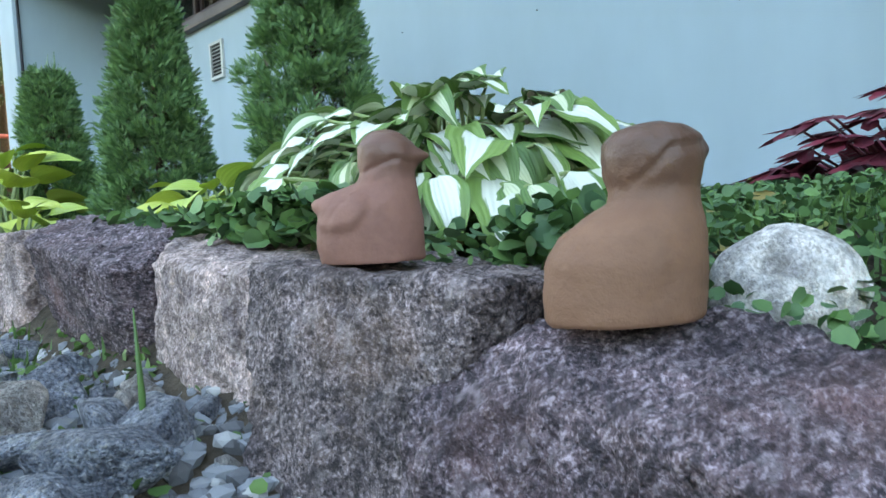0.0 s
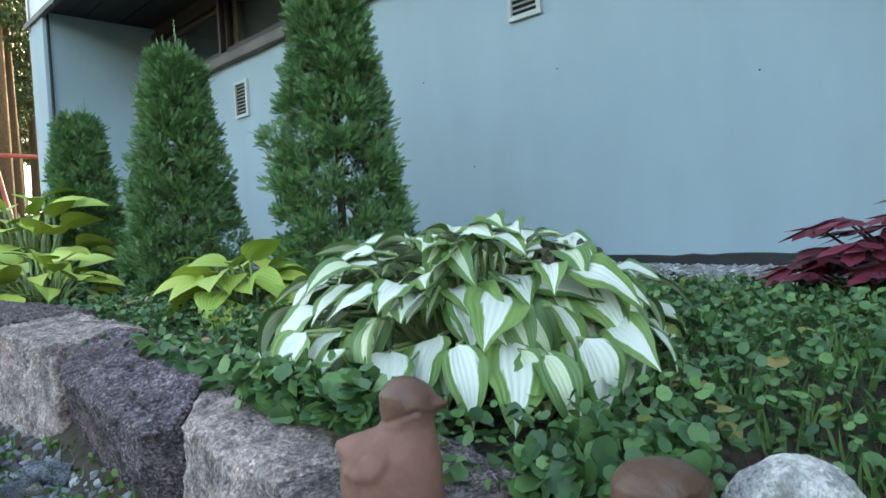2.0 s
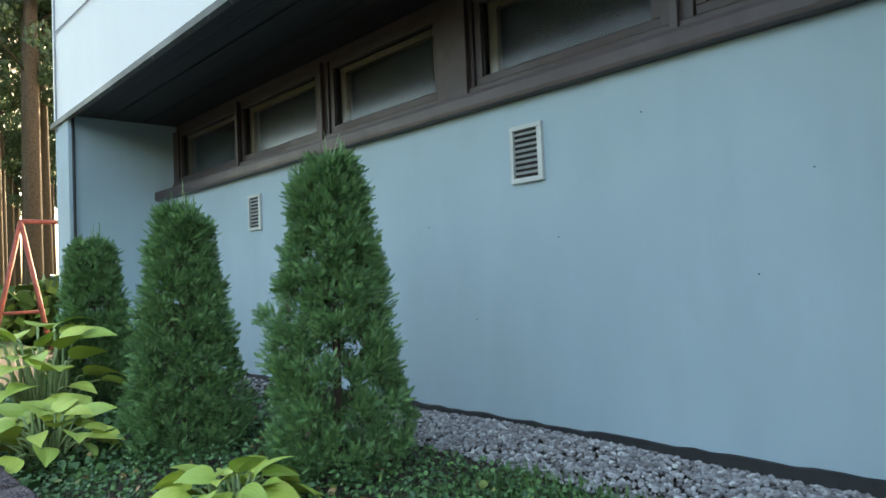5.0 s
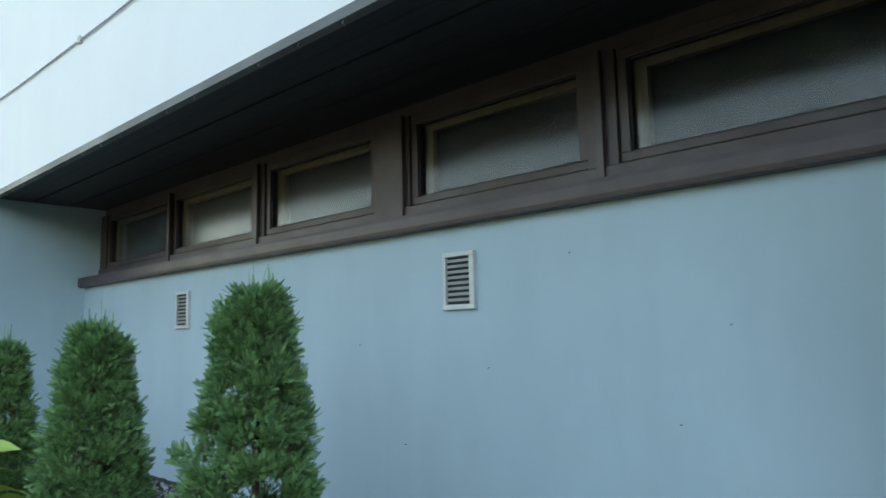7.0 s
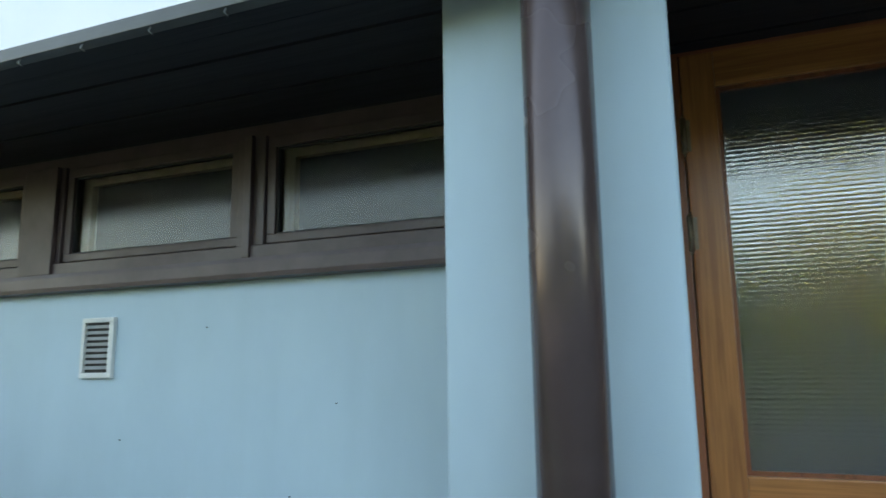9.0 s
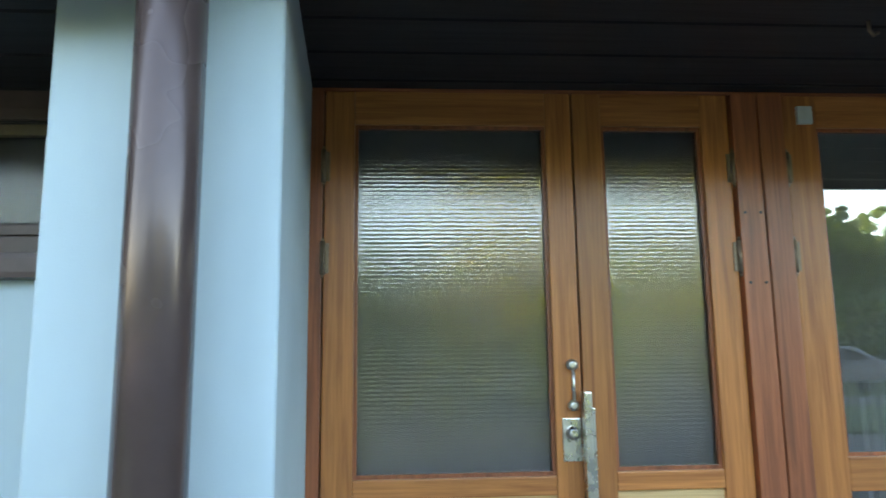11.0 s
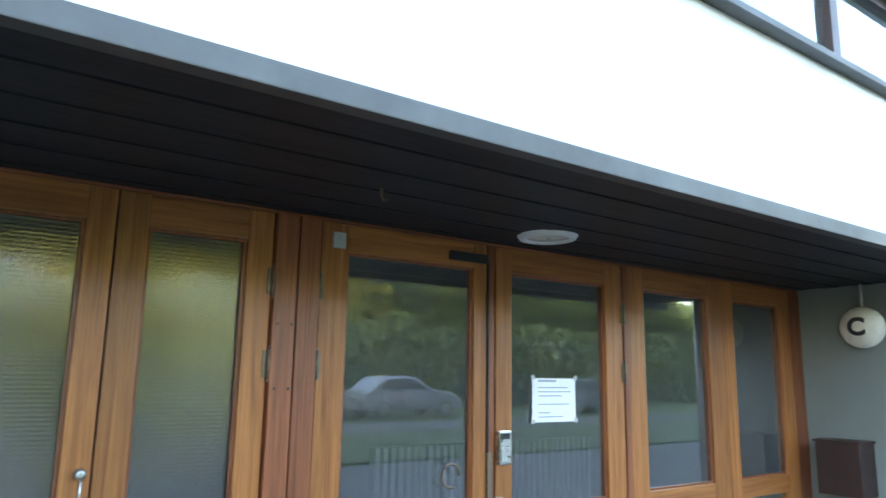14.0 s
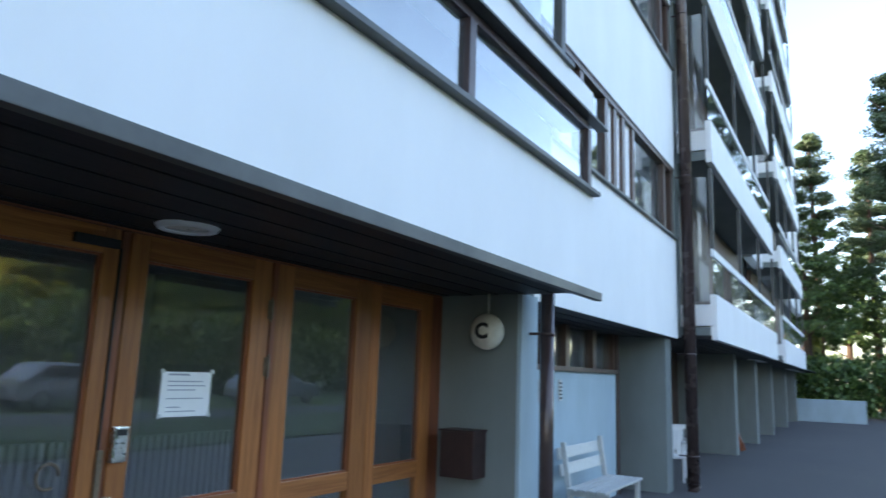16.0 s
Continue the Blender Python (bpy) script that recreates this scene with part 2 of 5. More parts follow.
M_GRAN2 = granite("pale_pink_granite", (0.20, 0.145, 0.135), (0.47, 0.365, 0.335), (0.76, 0.63, 0.59))
M_BLUESTONE = granite("blue_grey_stone", (0.17, 0.20, 0.25), (0.46, 0.53, 0.64), (0.82, 0.86, 0.90), (0.30, 0.26, 0.21), unit=0.045)
M_WHITESTONE = granite("white_lime_stone", (0.50, 0.47, 0.42), (0.80, 0.77, 0.71), (0.92, 0.90, 0.86), (0.66, 0.57, 0.46))
M_PALESTONE = granite("pale_lime_stone", (0.40, 0.36, 0.32), (0.66, 0.63, 0.58), (0.86, 0.84, 0.80), (0.50, 0.43, 0.35), unit=0.045)
M_BOX = plain("dark_red_brown_metal", (0.045, 0.024, 0.022), 0.45, 0.2, 0.15, 14)
M_DRY = leafy("dry_brown_petals", (0.12, 0.085, 0.06), (0.34, 0.28, 0.22))
M_PEBBLE = Mat("pale_gravel", 0.85)
M_PEBBLE.color(M_PEBBLE.ramp(M_PEBBLE.island(), [(0.0, (0.14, 0.125, 0.125)), (0.4, (0.29, 0.265, 0.265)), (0.85, (0.42, 0.39, 0.39)), (1.0, (0.68, 0.66, 0.64))]))
M_PEBBLE = M_PEBBLE.m
M_CHIP = Mat("blue_grey_chippings", 0.85)
M_CHIP.color(M_CHIP.ramp(M_CHIP.island(), [(0.0, (0.07, 0.065, 0.06)), (0.4, (0.16, 0.17, 0.19)), (0.8, (0.27, 0.29, 0.32)), (1.0, (0.55, 0.54, 0.52))]))
M_CHIP.bump(M_CHIP.noise(300, 3), 0.5, 0.002)
M_CHIP = M_CHIP.m
M_CLAY_A = Mat("red_clay", 0.75)
M_CLAY_A.color(M_CLAY_A.mix(M_CLAY_A.ramp(M_CLAY_A.noise(45, 5, 0.7), [(0.4, 0.0), (0.75, 0.6)]), M_CLAY_A.ramp(M_CLAY_A.noise(14, 3), [(0.3, (0.27, 0.125, 0.092)), (0.7, (0.36, 0.172, 0.13))]), (0.19, 0.088, 0.066)))
M_CLAY_A.bump(M_CLAY_A.noise(170, 4, 0.7), 0.35, 0.002)
M_CLAY_A = M_CLAY_A.m


def glazed_head(mat, z0, z1, col):
    """A brown glaze brushed over the head of a clay bird."""
    t = mat.node_tree
    p = t.nodes["Principled BSDF"]
    old = p.inputs["Base Color"].links[0].from_socket
    co, sep = t.nodes.new("ShaderNodeTexCoord"), t.nodes.new("ShaderNodeSeparateXYZ")
    t.links.new(co.outputs["Object"], sep.inputs[0])
    n = t.nodes.new("ShaderNodeTexNoise")
    n.inputs["Scale"].default_value = 40
    t.links.new(co.outputs["Object"], n.inputs["Vector"])
    ad = t.nodes.new("ShaderNodeMath")
    ad.operation = "MULTIPLY_ADD"
    t.links.new(n.outputs["Fac"], ad.inputs[0])
    ad.inputs[1].default_value = 0.02
    t.links.new(sep.outputs[2], ad.inputs[2])
    mr = t.nodes.new("ShaderNodeMapRange")
    mr.inputs["From Min"].default_value, mr.inputs["From Max"].default_value = z0, z1
    mr.inputs["To Max"].default_value = 0.75
    t.links.new(ad.outputs[0], mr.inputs["Value"])
    mx = t.nodes.new("ShaderNodeMix")
    mx.data_type = "RGBA"
    t.links.new(mr.outputs["Result"], mx.inputs[0])
    t.links.new(old, mx.inputs[6])
    mx.inputs[7].default_value = (*col, 1)
    t.links.new(mx.outputs[2], p.inputs["Base Color"])
    ro = t.nodes.new("ShaderNodeMapRange")
    ro.inputs["From Min"].default_value, ro.inputs["From Max"].default_value = z0, z1
    ro.inputs["To Min"].default_value, ro.inputs["To Max"].default_value = 0.72, 0.42
    t.links.new(ad.outputs[0], ro.inputs["Value"])
    t.links.new(ro.outputs["Result"], p.inputs["Roughness"])


glazed_head(M_CLAY_A, 0.060, 0.075, (0.15, 0.075, 0.052))
M_CLAY_B = Mat("ochre_clay", 0.6)
M_CLAY_B.color(M_CLAY_B.mix(M_CLAY_B.ramp(M_CLAY_B.noise(26, 5, 0.7), [(0.42, 0.0), (0.75, 0.55)]), M_CLAY_B.ramp(M_CLAY_B.noise(12, 4), [(0.3, (0.225, 0.108, 0.064)), (0.7, (0.34, 0.175, 0.105))]), (0.12, 0.062, 0.042)))
M_CLAY_B.bump(M_CLAY_B.noise(120, 4, 0.75), 0.4, 0.003)
M_CLAY_B = M_CLAY_B.m
glazed_head(M_CLAY_B, 0.055, 0.085, (0.10, 0.05, 0.036))
M_HOSTA = hosta_leaf("variegated_hosta", (0.13, 0.25, 0.07), (0.24, 0.38, 0.10), (0.84, 0.87, 0.76), 0.53)
M_HOSTAG = hosta_leaf("streaked_hosta", (0.10, 0.21, 0.07), (0.18, 0.31, 0.10), (0.70, 0.77, 0.52), 0.46)
M_YELLOW = hosta_leaf("golden_hosta", (0.60, 0.68, 0.13), (0.42, 0.58, 0.12), (0.5, 0.5, 0.1), 0.0)
M_STEM = plain("pale_leaf_stalk", (0.30, 0.38, 0.16), 0.5, 0, 0.2, 40)
M_COVER = leafy("creeping_leaves", (0.045, 0.115, 0.05), (0.16, 0.31, 0.09))
M_COVER2 = leafy("yellowing_leaves", (0.20, 0.26, 0.06), (0.42, 0.20, 0.10))
M_GRASS = leafy("grass_blades", (0.06, 0.14, 0.04), (0.18, 0.32, 0.08))
M_THUJA = leafy("thuja_sprays", (0.075, 0.17, 0.065), (0.24, 0.42, 0.15))
M_THUJAB = leafy("dry_thuja_sprays", (0.09, 0.055, 0.03), (0.16, 0.12, 0.07))
M_CREEP = leafy("dark_red_leaves", (0.11, 0.022, 0.04), (0.32, 0.05, 0.08))
M_TREE = leafy("tree_leaves", (0.03, 0.075, 0.02), (0.13, 0.21, 0.04))
M_PINE = leafy("pine_needles", (0.03, 0.065, 0.03), (0.10, 0.15, 0.05))
# golden leaves of the trees; on the far shrubs the colour replaces sunlight
M_TREEY = leafy("golden_and_sunlit_leaves", (0.16, 0.20, 0.03), (0.42, 0.40, 0.07))
M_BARK = plain("bark", (0.085, 0.055, 0.038), 0.9, 0, 0.4, 18)
M_LAWN = Mat("lawn", 0.9)
M_LAWN.color(M_LAWN.ramp(M_LAWN.noise(6, 6, 0.75), [(0.3, (0.035, 0.07, 0.015)), (0.7, (0.09, 0.15, 0.035))]))
M_LAWN.bump(M_LAWN.noise(70, 4, 0.8), 1.0, 0.03)
M_LAWN = M_LAWN.m


# ---- helpers for meshes ----
def box(bm, x0, x1, y0, y1, z0, z1):
    vs = [bm.verts.new((x, y, z)) for z in (z0, z1) for y in (y0, y1) for x in (x0, x1)]
    for f in ((0, 2, 3, 1), (4, 5, 7, 6), (0, 1, 5, 4), (2, 6, 7, 3), (0, 4, 6, 2), (1, 3, 7, 5)):
        bm.faces.new([vs[i] for i in f])
    return vs


def boxes(*dims, bevel=0.0):
    bm = bmesh.new()
    for d in dims:
        box(bm, *d)
    if bevel:
        bmesh.ops.bevel(bm, geom=bm.edges[:], offset=bevel, segments=2, affect="EDGES", profile=0.7)
    return bm


def prism(points, z0, z1, bevel=0.0):
    """An upright prism over a plan polygon."""
    bm = bmesh.new()
    lo = [bm.verts.new((x, y, z0)) for x, y in points]
    hi = [bm.verts.new((x, y, z1)) for x, y in points]
    n = len(points)
    bm.faces.new(lo[::-1])
    bm.faces.new(hi)
    for i in range(n):
        bm.faces.new((lo[i], lo[(i + 1) % n], hi[(i + 1) % n], hi[i]))
    if bevel:
        bmesh.ops.bevel(bm, geom=bm.edges[:], offset=bevel, segments=3, affect="EDGES", profile=0.7)
    return bm


def tube(points, radii, sides=12, bm=None):
    """A round tube through points, capped."""
    bm = bm or bmesh.new()
    rings = []
    n = len(points)
    if not isinstance(radii, (list, tuple)):
        radii = [radii] * n
    pts = [Vector(p) for p in points]
    for i, p in enumerate(pts):
        d = (pts[min(i + 1, n - 1)] - pts[max(i - 1, 0)]).normalized()
        u = d.cross(Vector((0, 0, 1)) if abs(d.z) < 0.9 else Vector((1, 0, 0))).normalized()
        v = d.cross(u)
        rings.append([bm.verts.new(p + radii[i] * (math.cos(2 * math.pi * k / sides) * u + math.sin(2 * math.pi * k / sides) * v)) for k in range(sides)])
    for a, b in zip(rings, rings[1:]):
        for k in range(sides):
            f = bm.faces.new((a[k], a[(k + 1) % sides], b[(k + 1) % sides], b[k]))
            f.smooth = True
    bm.faces.new(rings[0][::-1])
    bm.faces.new(rings[-1])
    return bm


def mesh(name, bm, material):
    bmesh.ops.recalc_face_normals(bm, faces=bm.faces[:])
    me = bpy.data.meshes.new(name)
    bm.to_mesh(me)
    bm.free()
    for m in material if isinstance(material, (list, tuple)) else [material]:
        me.materials.append(m)
    return me


def part(name, bm, material, parent, label=""):
    ob = new(name, mesh(name, bm, material))
    ob.parent = parent
    ob.matrix_parent_inverse = parent.matrix_basis.inverted() if parent else Matrix()
    return tagged(ob, label=label)


def thing(name, bm, material, label, category, group="", kind=""):
    return tagged(new(name, mesh(name, bm, material)), label, category, group, kind)


def empty(name, label, category, group="", at=(0, 0, 0), kind=""):
    ob = tagged(new(name), label, category, group, kind)
    ob.matrix_basis = Matrix.Translation(at)
    return ob


def structure(name, bm, material, label, category):
    return thing(name, bm, material, label, category, kind="structure")

# ---- the large structure ----
def ground_z(x, y):
    """Height of the ground: asphalt at the entrance, a gravel slope before the stones, a planted bed behind them."""
    if y < -1.5 or x > 0.9:
        return 0.0
    slope = 0.165 * min(1, max(0, (0.55 - x) / 1.0)) * min(1, max(0, (y + 1.5) / 1.2))
    k = min(1, max(0, (y - 0.27) / 0.09)) * min(1, max(0, (0.45 - x) / 0.2)) * min(1, max(0, (x + 9) / 2))
    bed = 0.262 + 0.038 * min(1, max(0, (y - 0.4) / 0.8)) + 0.01 * math.sin(3 * x)
    bed -= 0.06 * min(1, max(0, (x + 0.24) / 0.08)) * min(1, max(0, (0.85 - y) / 0.25))
    return slope * (1 - k) + bed * k


bm = bmesh.new()
xs = [-400, -120, -40, -15] + [-9 + 0.075 * i for i in range(135)] + [1.2, 3, 6, 12, 25, 45, 120, 400]
ys = [-400, -120, -40, -15, -6, -3] + [-1.6 + 0.06 * i for i in range(62)] + [2.12, 2.4, 6, 14, 40, 120, 400]
grid = [[bm.verts.new((x, y, ground_z(x, y) if y < 2.2 else 0.0)) for x in xs] for y in ys]
for j in range(len(ys) - 1):
    for i in range(len(xs) - 1):
        f = bm.faces.new((grid[j][i], grid[j][i + 1], grid[j + 1][i + 1], grid[j + 1][i]))
        cx, cy = (xs[i] + xs[i + 1]) / 2, (ys[j] + ys[j + 1]) / 2
        f.material_index = 1 if (-9 < cx < 0.6 and -0.9 < cy < 2.2) else (2 if cx < -9 or cy < -22 or cx > 41 else 0)
structure("ground", bm, [M_ASPHALT, M_SOIL, M_LAWN], "grey asphalt yard with a dark soil bed", "ground")

# strip of lawn beyond the yard, behind the path of the walk
structure("lawn", boxes((-30, 60, -11.2, -6.0, 0.0, 0.05)), M_LAWN, "mown green lawn strip beside the road", "lawn")

# ground floor walls
structure("wall_window_bay", boxes((-5.1, 0.2, 1.915, 2.2, 0.0, 1.50)), M_WALL, "smooth blue-grey painted rendered wall", "wall")
structure("wall_end", boxes((-5.2, -4.885, 1.32, 2.4, 0.0, 2.02), bevel=0.008), M_WALL, "blue-grey rendered end wall at the corner", "wall")
structure("pier", prism([(-0.05, 1.50), (0.425, 1.50), (0.36, 2.47), (-0.05, 2.47)], 0.0, 3.0, 0.012), M_WALL, "blue-grey rendered pier beside the entrance", "pier")
structure("wall_entrance_side", prism([(5.66, 1.73), (5.95, 1.73), (5.95, 2.6), (5.66, 2.6)], 0.0, 2.3, 0.012), M_WALL_SHADE, "rendered side wall of the entrance, shade in its grey", "wall")
# front edge keeps the lit wall colour, the side behind it the shaded one
tagged(part("corner_strip", boxes((5.655, 5.955, 1.70, 1.735, 0.0, 2.19), bevel=0.006), M_WALL, bpy.data.objects["wall_entrance_side"]), "front edge in the lighter blue-grey render")

# plinth: black flashing, torn a little along its top
bm = bmesh.new()
n = 90
rng = random.Random(4)
top, bot = [], []
for i in range(n + 1):
    x = -4.88 + i * (4.88 - 0.05) / n
    zt = 0.356 + rng.uniform(-0.004, 0.004)
    yy = 1.905 + rng.uniform(-0.004, 0.003)
    top.append((bm.verts.new((x, yy, zt)), bm.verts.new((x, 1.915, zt + 0.002))))
    bot.append(bm.verts.new((x, yy - 0.012, 0.24)))
for i in range(n):
    bm.faces.new((bot[i], bot[i + 1], top[i + 1][0], top[i][0]))
    bm.faces.new((top[i][0], top[i + 1][0], top[i + 1][1], top[i][1]))
structure("baseboard", bm, M_BLACK, "black plastic damp-proof strip along the wall foot", "damp strip")

# eaves: soffit boards and flashing, one stretch over the windows and one over the entrance
def soffit(name, x0, x1, y0, y1, z, label):
    bm = bmesh.new()
    k = int((y1 - y0) / 0.115) + 1
    w = (y1 - y0) / k
    for i in range(k):
        box(bm, x0, x1, y0 + i * w + 0.004, y0 + (i + 1) * w - 0.004, z + (0.004 if i % 2 else 0.0), z + 0.03)
    box(bm, x0, x1, y0, y1, z + 0.022, z + 0.06)
    structure(name, bm, M_SOFFIT, label, "soffit")


soffit("ceiling_eaves", -4.95, -0.02, 1.345, 2.14, 2.02, "dark-stained boarded soffit above the windows")
soffit("ceiling_entrance", 0.30, 5.70, 1.245, 2.75, 2.18, "dark-stained boarded soffit above the entrance")
structure("flashing_eaves", boxes((-5.25, 0.15, 1.300, 1.335, 1.985, 2.020), bevel=0.003), M_FASCIA, "grey sheet-metal drip flashing below the white facade", "flashing")
structure("flashing_entrance", boxes((0.2, 5.86, 1.165, 1.214, 2.138, 2.196), bevel=0.004), M_FASCIA, "grey sheet-metal flashing below the white facade", "flashing")
bm = bmesh.new()
for i in range(24):
    x = -5.0 + i * 0.215
    tube([(x, 1.31, 1.99), (x, 1.302, 1.972), (x + 0.003, 1.312, 1.966)], 0.0026, 6, bm)
structure("drip_clips", bm, M_FASCIA, "small metal clips under the flashing", "clip")

# windows of the ground floor: brown timber band with sill
win = empty("window_band", "brown-painted timber window band with slightly wavy panes", "window", kind="structure")
part("sill", boxes((-4.90, -0.03, 1.868, 2.05, 1.470, 1.536), bevel=0.016), M_BROWN, win, "rounded brown sill board")
part("head", boxes((-4.88, -0.03, 2.03, 2.13, 1.965, 2.02), bevel=0.004), M_BROWN, win)
panes = [(-4.75, -3.87), (-3.79, -2.97), (-2.80, -2.045), (-1.765, -1.03), (-0.85, -0.14)]
part("bottom_rail", boxes((-4.88, -0.05, 1.995, 2.11, 1.545, 1.598), bevel=0.005), M_BROWN, win)
edges = [-4.88] + [v for p in panes for v in p] + [-0.05]
for k in range(0, len(edges), 2):
    a, b = edges[k], edges[k + 1]
    lo, hi = (a, b - 0.036) if k == 0 else ((a + 0.036, b) if k == 10 else (a + 0.036, b - 0.036))
    part("post", boxes((lo, hi, 2.005, 2.12, 1.598, 1.97), bevel=0.004), M_BROWN, win)
    if 0 < k < 10:
        c, w = (a + b) / 2, min(0.10, (b - a) / 2 - 0.055) if b - a > 0.2 else 0.014
        part("cover_strip", boxes((c - w, c + w, 1.984, 2.0045, 1.556, 1.97), bevel=0.004), M_BROWN, win)
for a, b in panes:
    part("sash", boxes((a - 0.033, b + 0.033, 2.016, 2.09, 1.604, 1.634), (a - 0.033, b + 0.033, 2.016, 2.09, 1.930, 1.965),
                       (a - 0.033, a, 2.016, 2.09, 1.634, 1.930), (b, b + 0.033, 2.016, 2.09, 1.634, 1.930), bevel=0.004), M_BROWN, win)
    part("bead", boxes((a, b, 2.028, 2.040, 1.634, 1.640), (a, b, 2.028, 2.040, 1.924, 1.930),
                       (a, a + 0.006, 2.028, 2.040, 1.640, 1.924), (b - 0.006, b, 2.028, 2.040, 1.640, 1.924)), M_BLACK, win)
    part("pane", boxes((a, b, 2.042, 2.047, 1.634, 1.930)), M_FROST, win)
    part("inner_frame", boxes((a, a + 0.045, 2.062, 2.088, 1.634, 1.930), (b - 0.02, b, 2.062, 2.088, 1.634, 1.930),
                              (a + 0.045, b - 0.02, 2.062, 2.088, 1.900, 1.930)), M_INNERWOOD, win, "tan wooden inner frame")
    # added sheet, stands in for the dark room and keeps the pane dim
    part("blind", boxes((a, b, 2.13, 2.134, 1.60, 1.96)), M_PANEBACK, win, "dark sheet added to set the tone of the pane")

# rooms behind, so that the glass looks into closed, dim spaces
structure("room_walls", boxes((-4.9, 0.0, 3.9, 4.0, 0.0, 2.9), (-5.0, -4.9, 2.2, 4.0, 0.0, 2.9), (0.36, 5.66, 5.9, 6.0, 0.0, 2.9),
                              (-0.05, 0.36, 2.47, 6.0, 0.0, 2.9), (5.66, 5.8, 2.6, 6.0, 0.0, 2.9), (-4.9, 0.0, 2.14, 2.2, 2.03, 2.9)), M_INNER, "dim painted walls of the rooms inside", "wall")
structure("room_ceiling", boxes((-5.0, 5.8, 2.75, 6.0, 2.5, 2.6), (-5.0, 0.0, 2.14, 2.75, 2.5, 2.6)), M_INNER, "dim ceiling of the rooms inside", "ceiling")

# white facade above
fac = structure("facade_white", boxes((0.2, 5.9, 1.215, 1.45, 2.215, 2.91), (0.2, 5.86, 1.215, 1.235, 2.180, 2.215), (-5.25, 0.2, 1.325, 1.345, 2.020, 2.215), (0.2, 2.4, 1.215, 1.45, 2.91, 4.6), (-5.25, 0.2, 1.325, 1.5, 2.215, 4.6)),
                M_WHITE, "white rendered facade band of the upper storeys", "facade")
structure("facade_above", boxes((2.4, 5.9, 1.24, 1.5, 3.465, 3.75), (-5.25, 5.3, 1.24, 1.5, 5.4, 6.6), (-5.25, 2.4, 1.24, 1.5, 4.6, 5.4)), M_WHITE, "white rendered spandrels of the upper storeys", "facade")
structure("building_core", boxes((-5.1, 5.6, 2.76, 12, 2.62, 22), (-5.1, 5.6, 1.56, 2.76, 2.62, 22)), M_INNER, "tall apartment block body behind the facade", "building")


def band_window(x0, x1, y, z0, z1, splits, frame_mat, label, end=True):
    w = empty("window_band", label, "window", kind="structure")
    part("flashing", boxes((x0 - 0.02, x1 + 0.06, y - 0.07, y + 0.05, z0 - 0.03, z0), bevel=0.003), M_FASCIA, w, "grey sheet-metal sill")
    part("frame", boxes((x0, x1, y, y + 0.06, z0, z0 + 0.05), (x0, x1, y, y + 0.06, z1 - 0.06, z1)), frame_mat, w)
    for s in [x0, *splits, x1]:
        part("mullion", boxes((s - 0.035, s + 0.035, y - 0.01, y + 0.06, z0 + 0.05, z1 - 0.06), bevel=0.004), frame_mat, w)
    ss = [x0, *splits, x1]
    for a, b in zip(ss, ss[1:]):
        part("pane", boxes((a + 0.035, b - 0.035, y + 0.025, y + 0.031, z0 + 0.05, z1 - 0.06)), M_GLASS, w)
    part("backing", boxes((x0, x1, y + 0.30, y + 0.33, z0, z1)), M_INNER, w, "dim interior behind the panes")
    return w


band_window(2.4, 5.75, 1.225, 2.93, 3.465, [3.92], M_BROWN, "long low window band with dark frames in the white bay")
structure("bay_hood", boxes((2.4, 6.0, 1.15, 1.24, 3.460, 3.475), bevel=0.002), M_FASCIA, "thin sheet-metal hood above the bay window", "flashing")
band_window(2.45, 5.35, 1.28, 3.78, 5.4, [3.4, 4.4], M_FASCIA, "glazed balcony front on the second storey")

# the wing beyond the entrance, set back
WX0, WX1, WY = 5.95, 12.0, 1.95
STOREY = 2.83
for k in range(6):
    zb = 2.23 + STOREY * k
    structure("wing_spandrel", boxes((WX0, WX1, WY, WY + 0.2, zb if k == 0 else zb - 0.15, zb + 1.53)), M_WHITE, "white rendered spandrel of the set-back wing", "facade")
    w = empty("window_band", "brown timber window band of the set-back wing", "window", kind="structure")
    z0, z1 = zb + 1.53, zb + 2.68
    part("flashing", boxes((WX0, WX1, WY - 0.05, WY + 0.1, z0 - 0.005, z0 + 0.025)), M_FASCIA, w, "grey sheet-metal sill")
    for s in (6.3, 7.0, 7.75, 8.6, 8.95, 9.3, 9.75, 11.45, 11.9):
        part("post", boxes((s - 0.06, s + 0.06, WY + 0.03, WY + 0.13, z0 + 0.025, z1)), M_DARKWOOD, w)
    part("head", boxes((WX0, WX1, WY + 0.02, WY + 0.14, z1 - 0.07, z1)), M_DARKWOOD, w)
    for a, b in ((6.36, 6.94), (7.06, 7.69), (7.81, 8.54), (9.81, 11.39)):
        part("pane", boxes((a, b, WY + 0.08, WY + 0.086, z0 + 0.025, z1 - 0.07)), M_GLASS, w)
    part("panel", boxes((8.66, 8.89, WY + 0.07, WY + 0.10, z0 + 0.025, z1 - 0.07), (9.01, 9.24, WY + 0.07, WY + 0.10, z0 + 0.025, z1 - 0.07),
                        (9.36, 9.69, WY + 0.07, WY + 0.10, z0 + 0.025, z1 - 0.07)), M_WHITE, w, "white panels between posts")
structure("wing_core", boxes((5.95, 42, 2.5, 12, 2.62, 22), (5.95, 12.0, 2.26, 2.5, 2.62, 22)), M_INNER, "tall apartment block body of the wing", "building")
soffit("ceiling_wing", 5.95, 12.0, 1.96, 3.4, 2.225, "dark boarded soffit of the wing")
soffit("ceiling_far", 12.3, 42.0, 1.5, 3.4, 2.24, "dark soffit under the balconies")

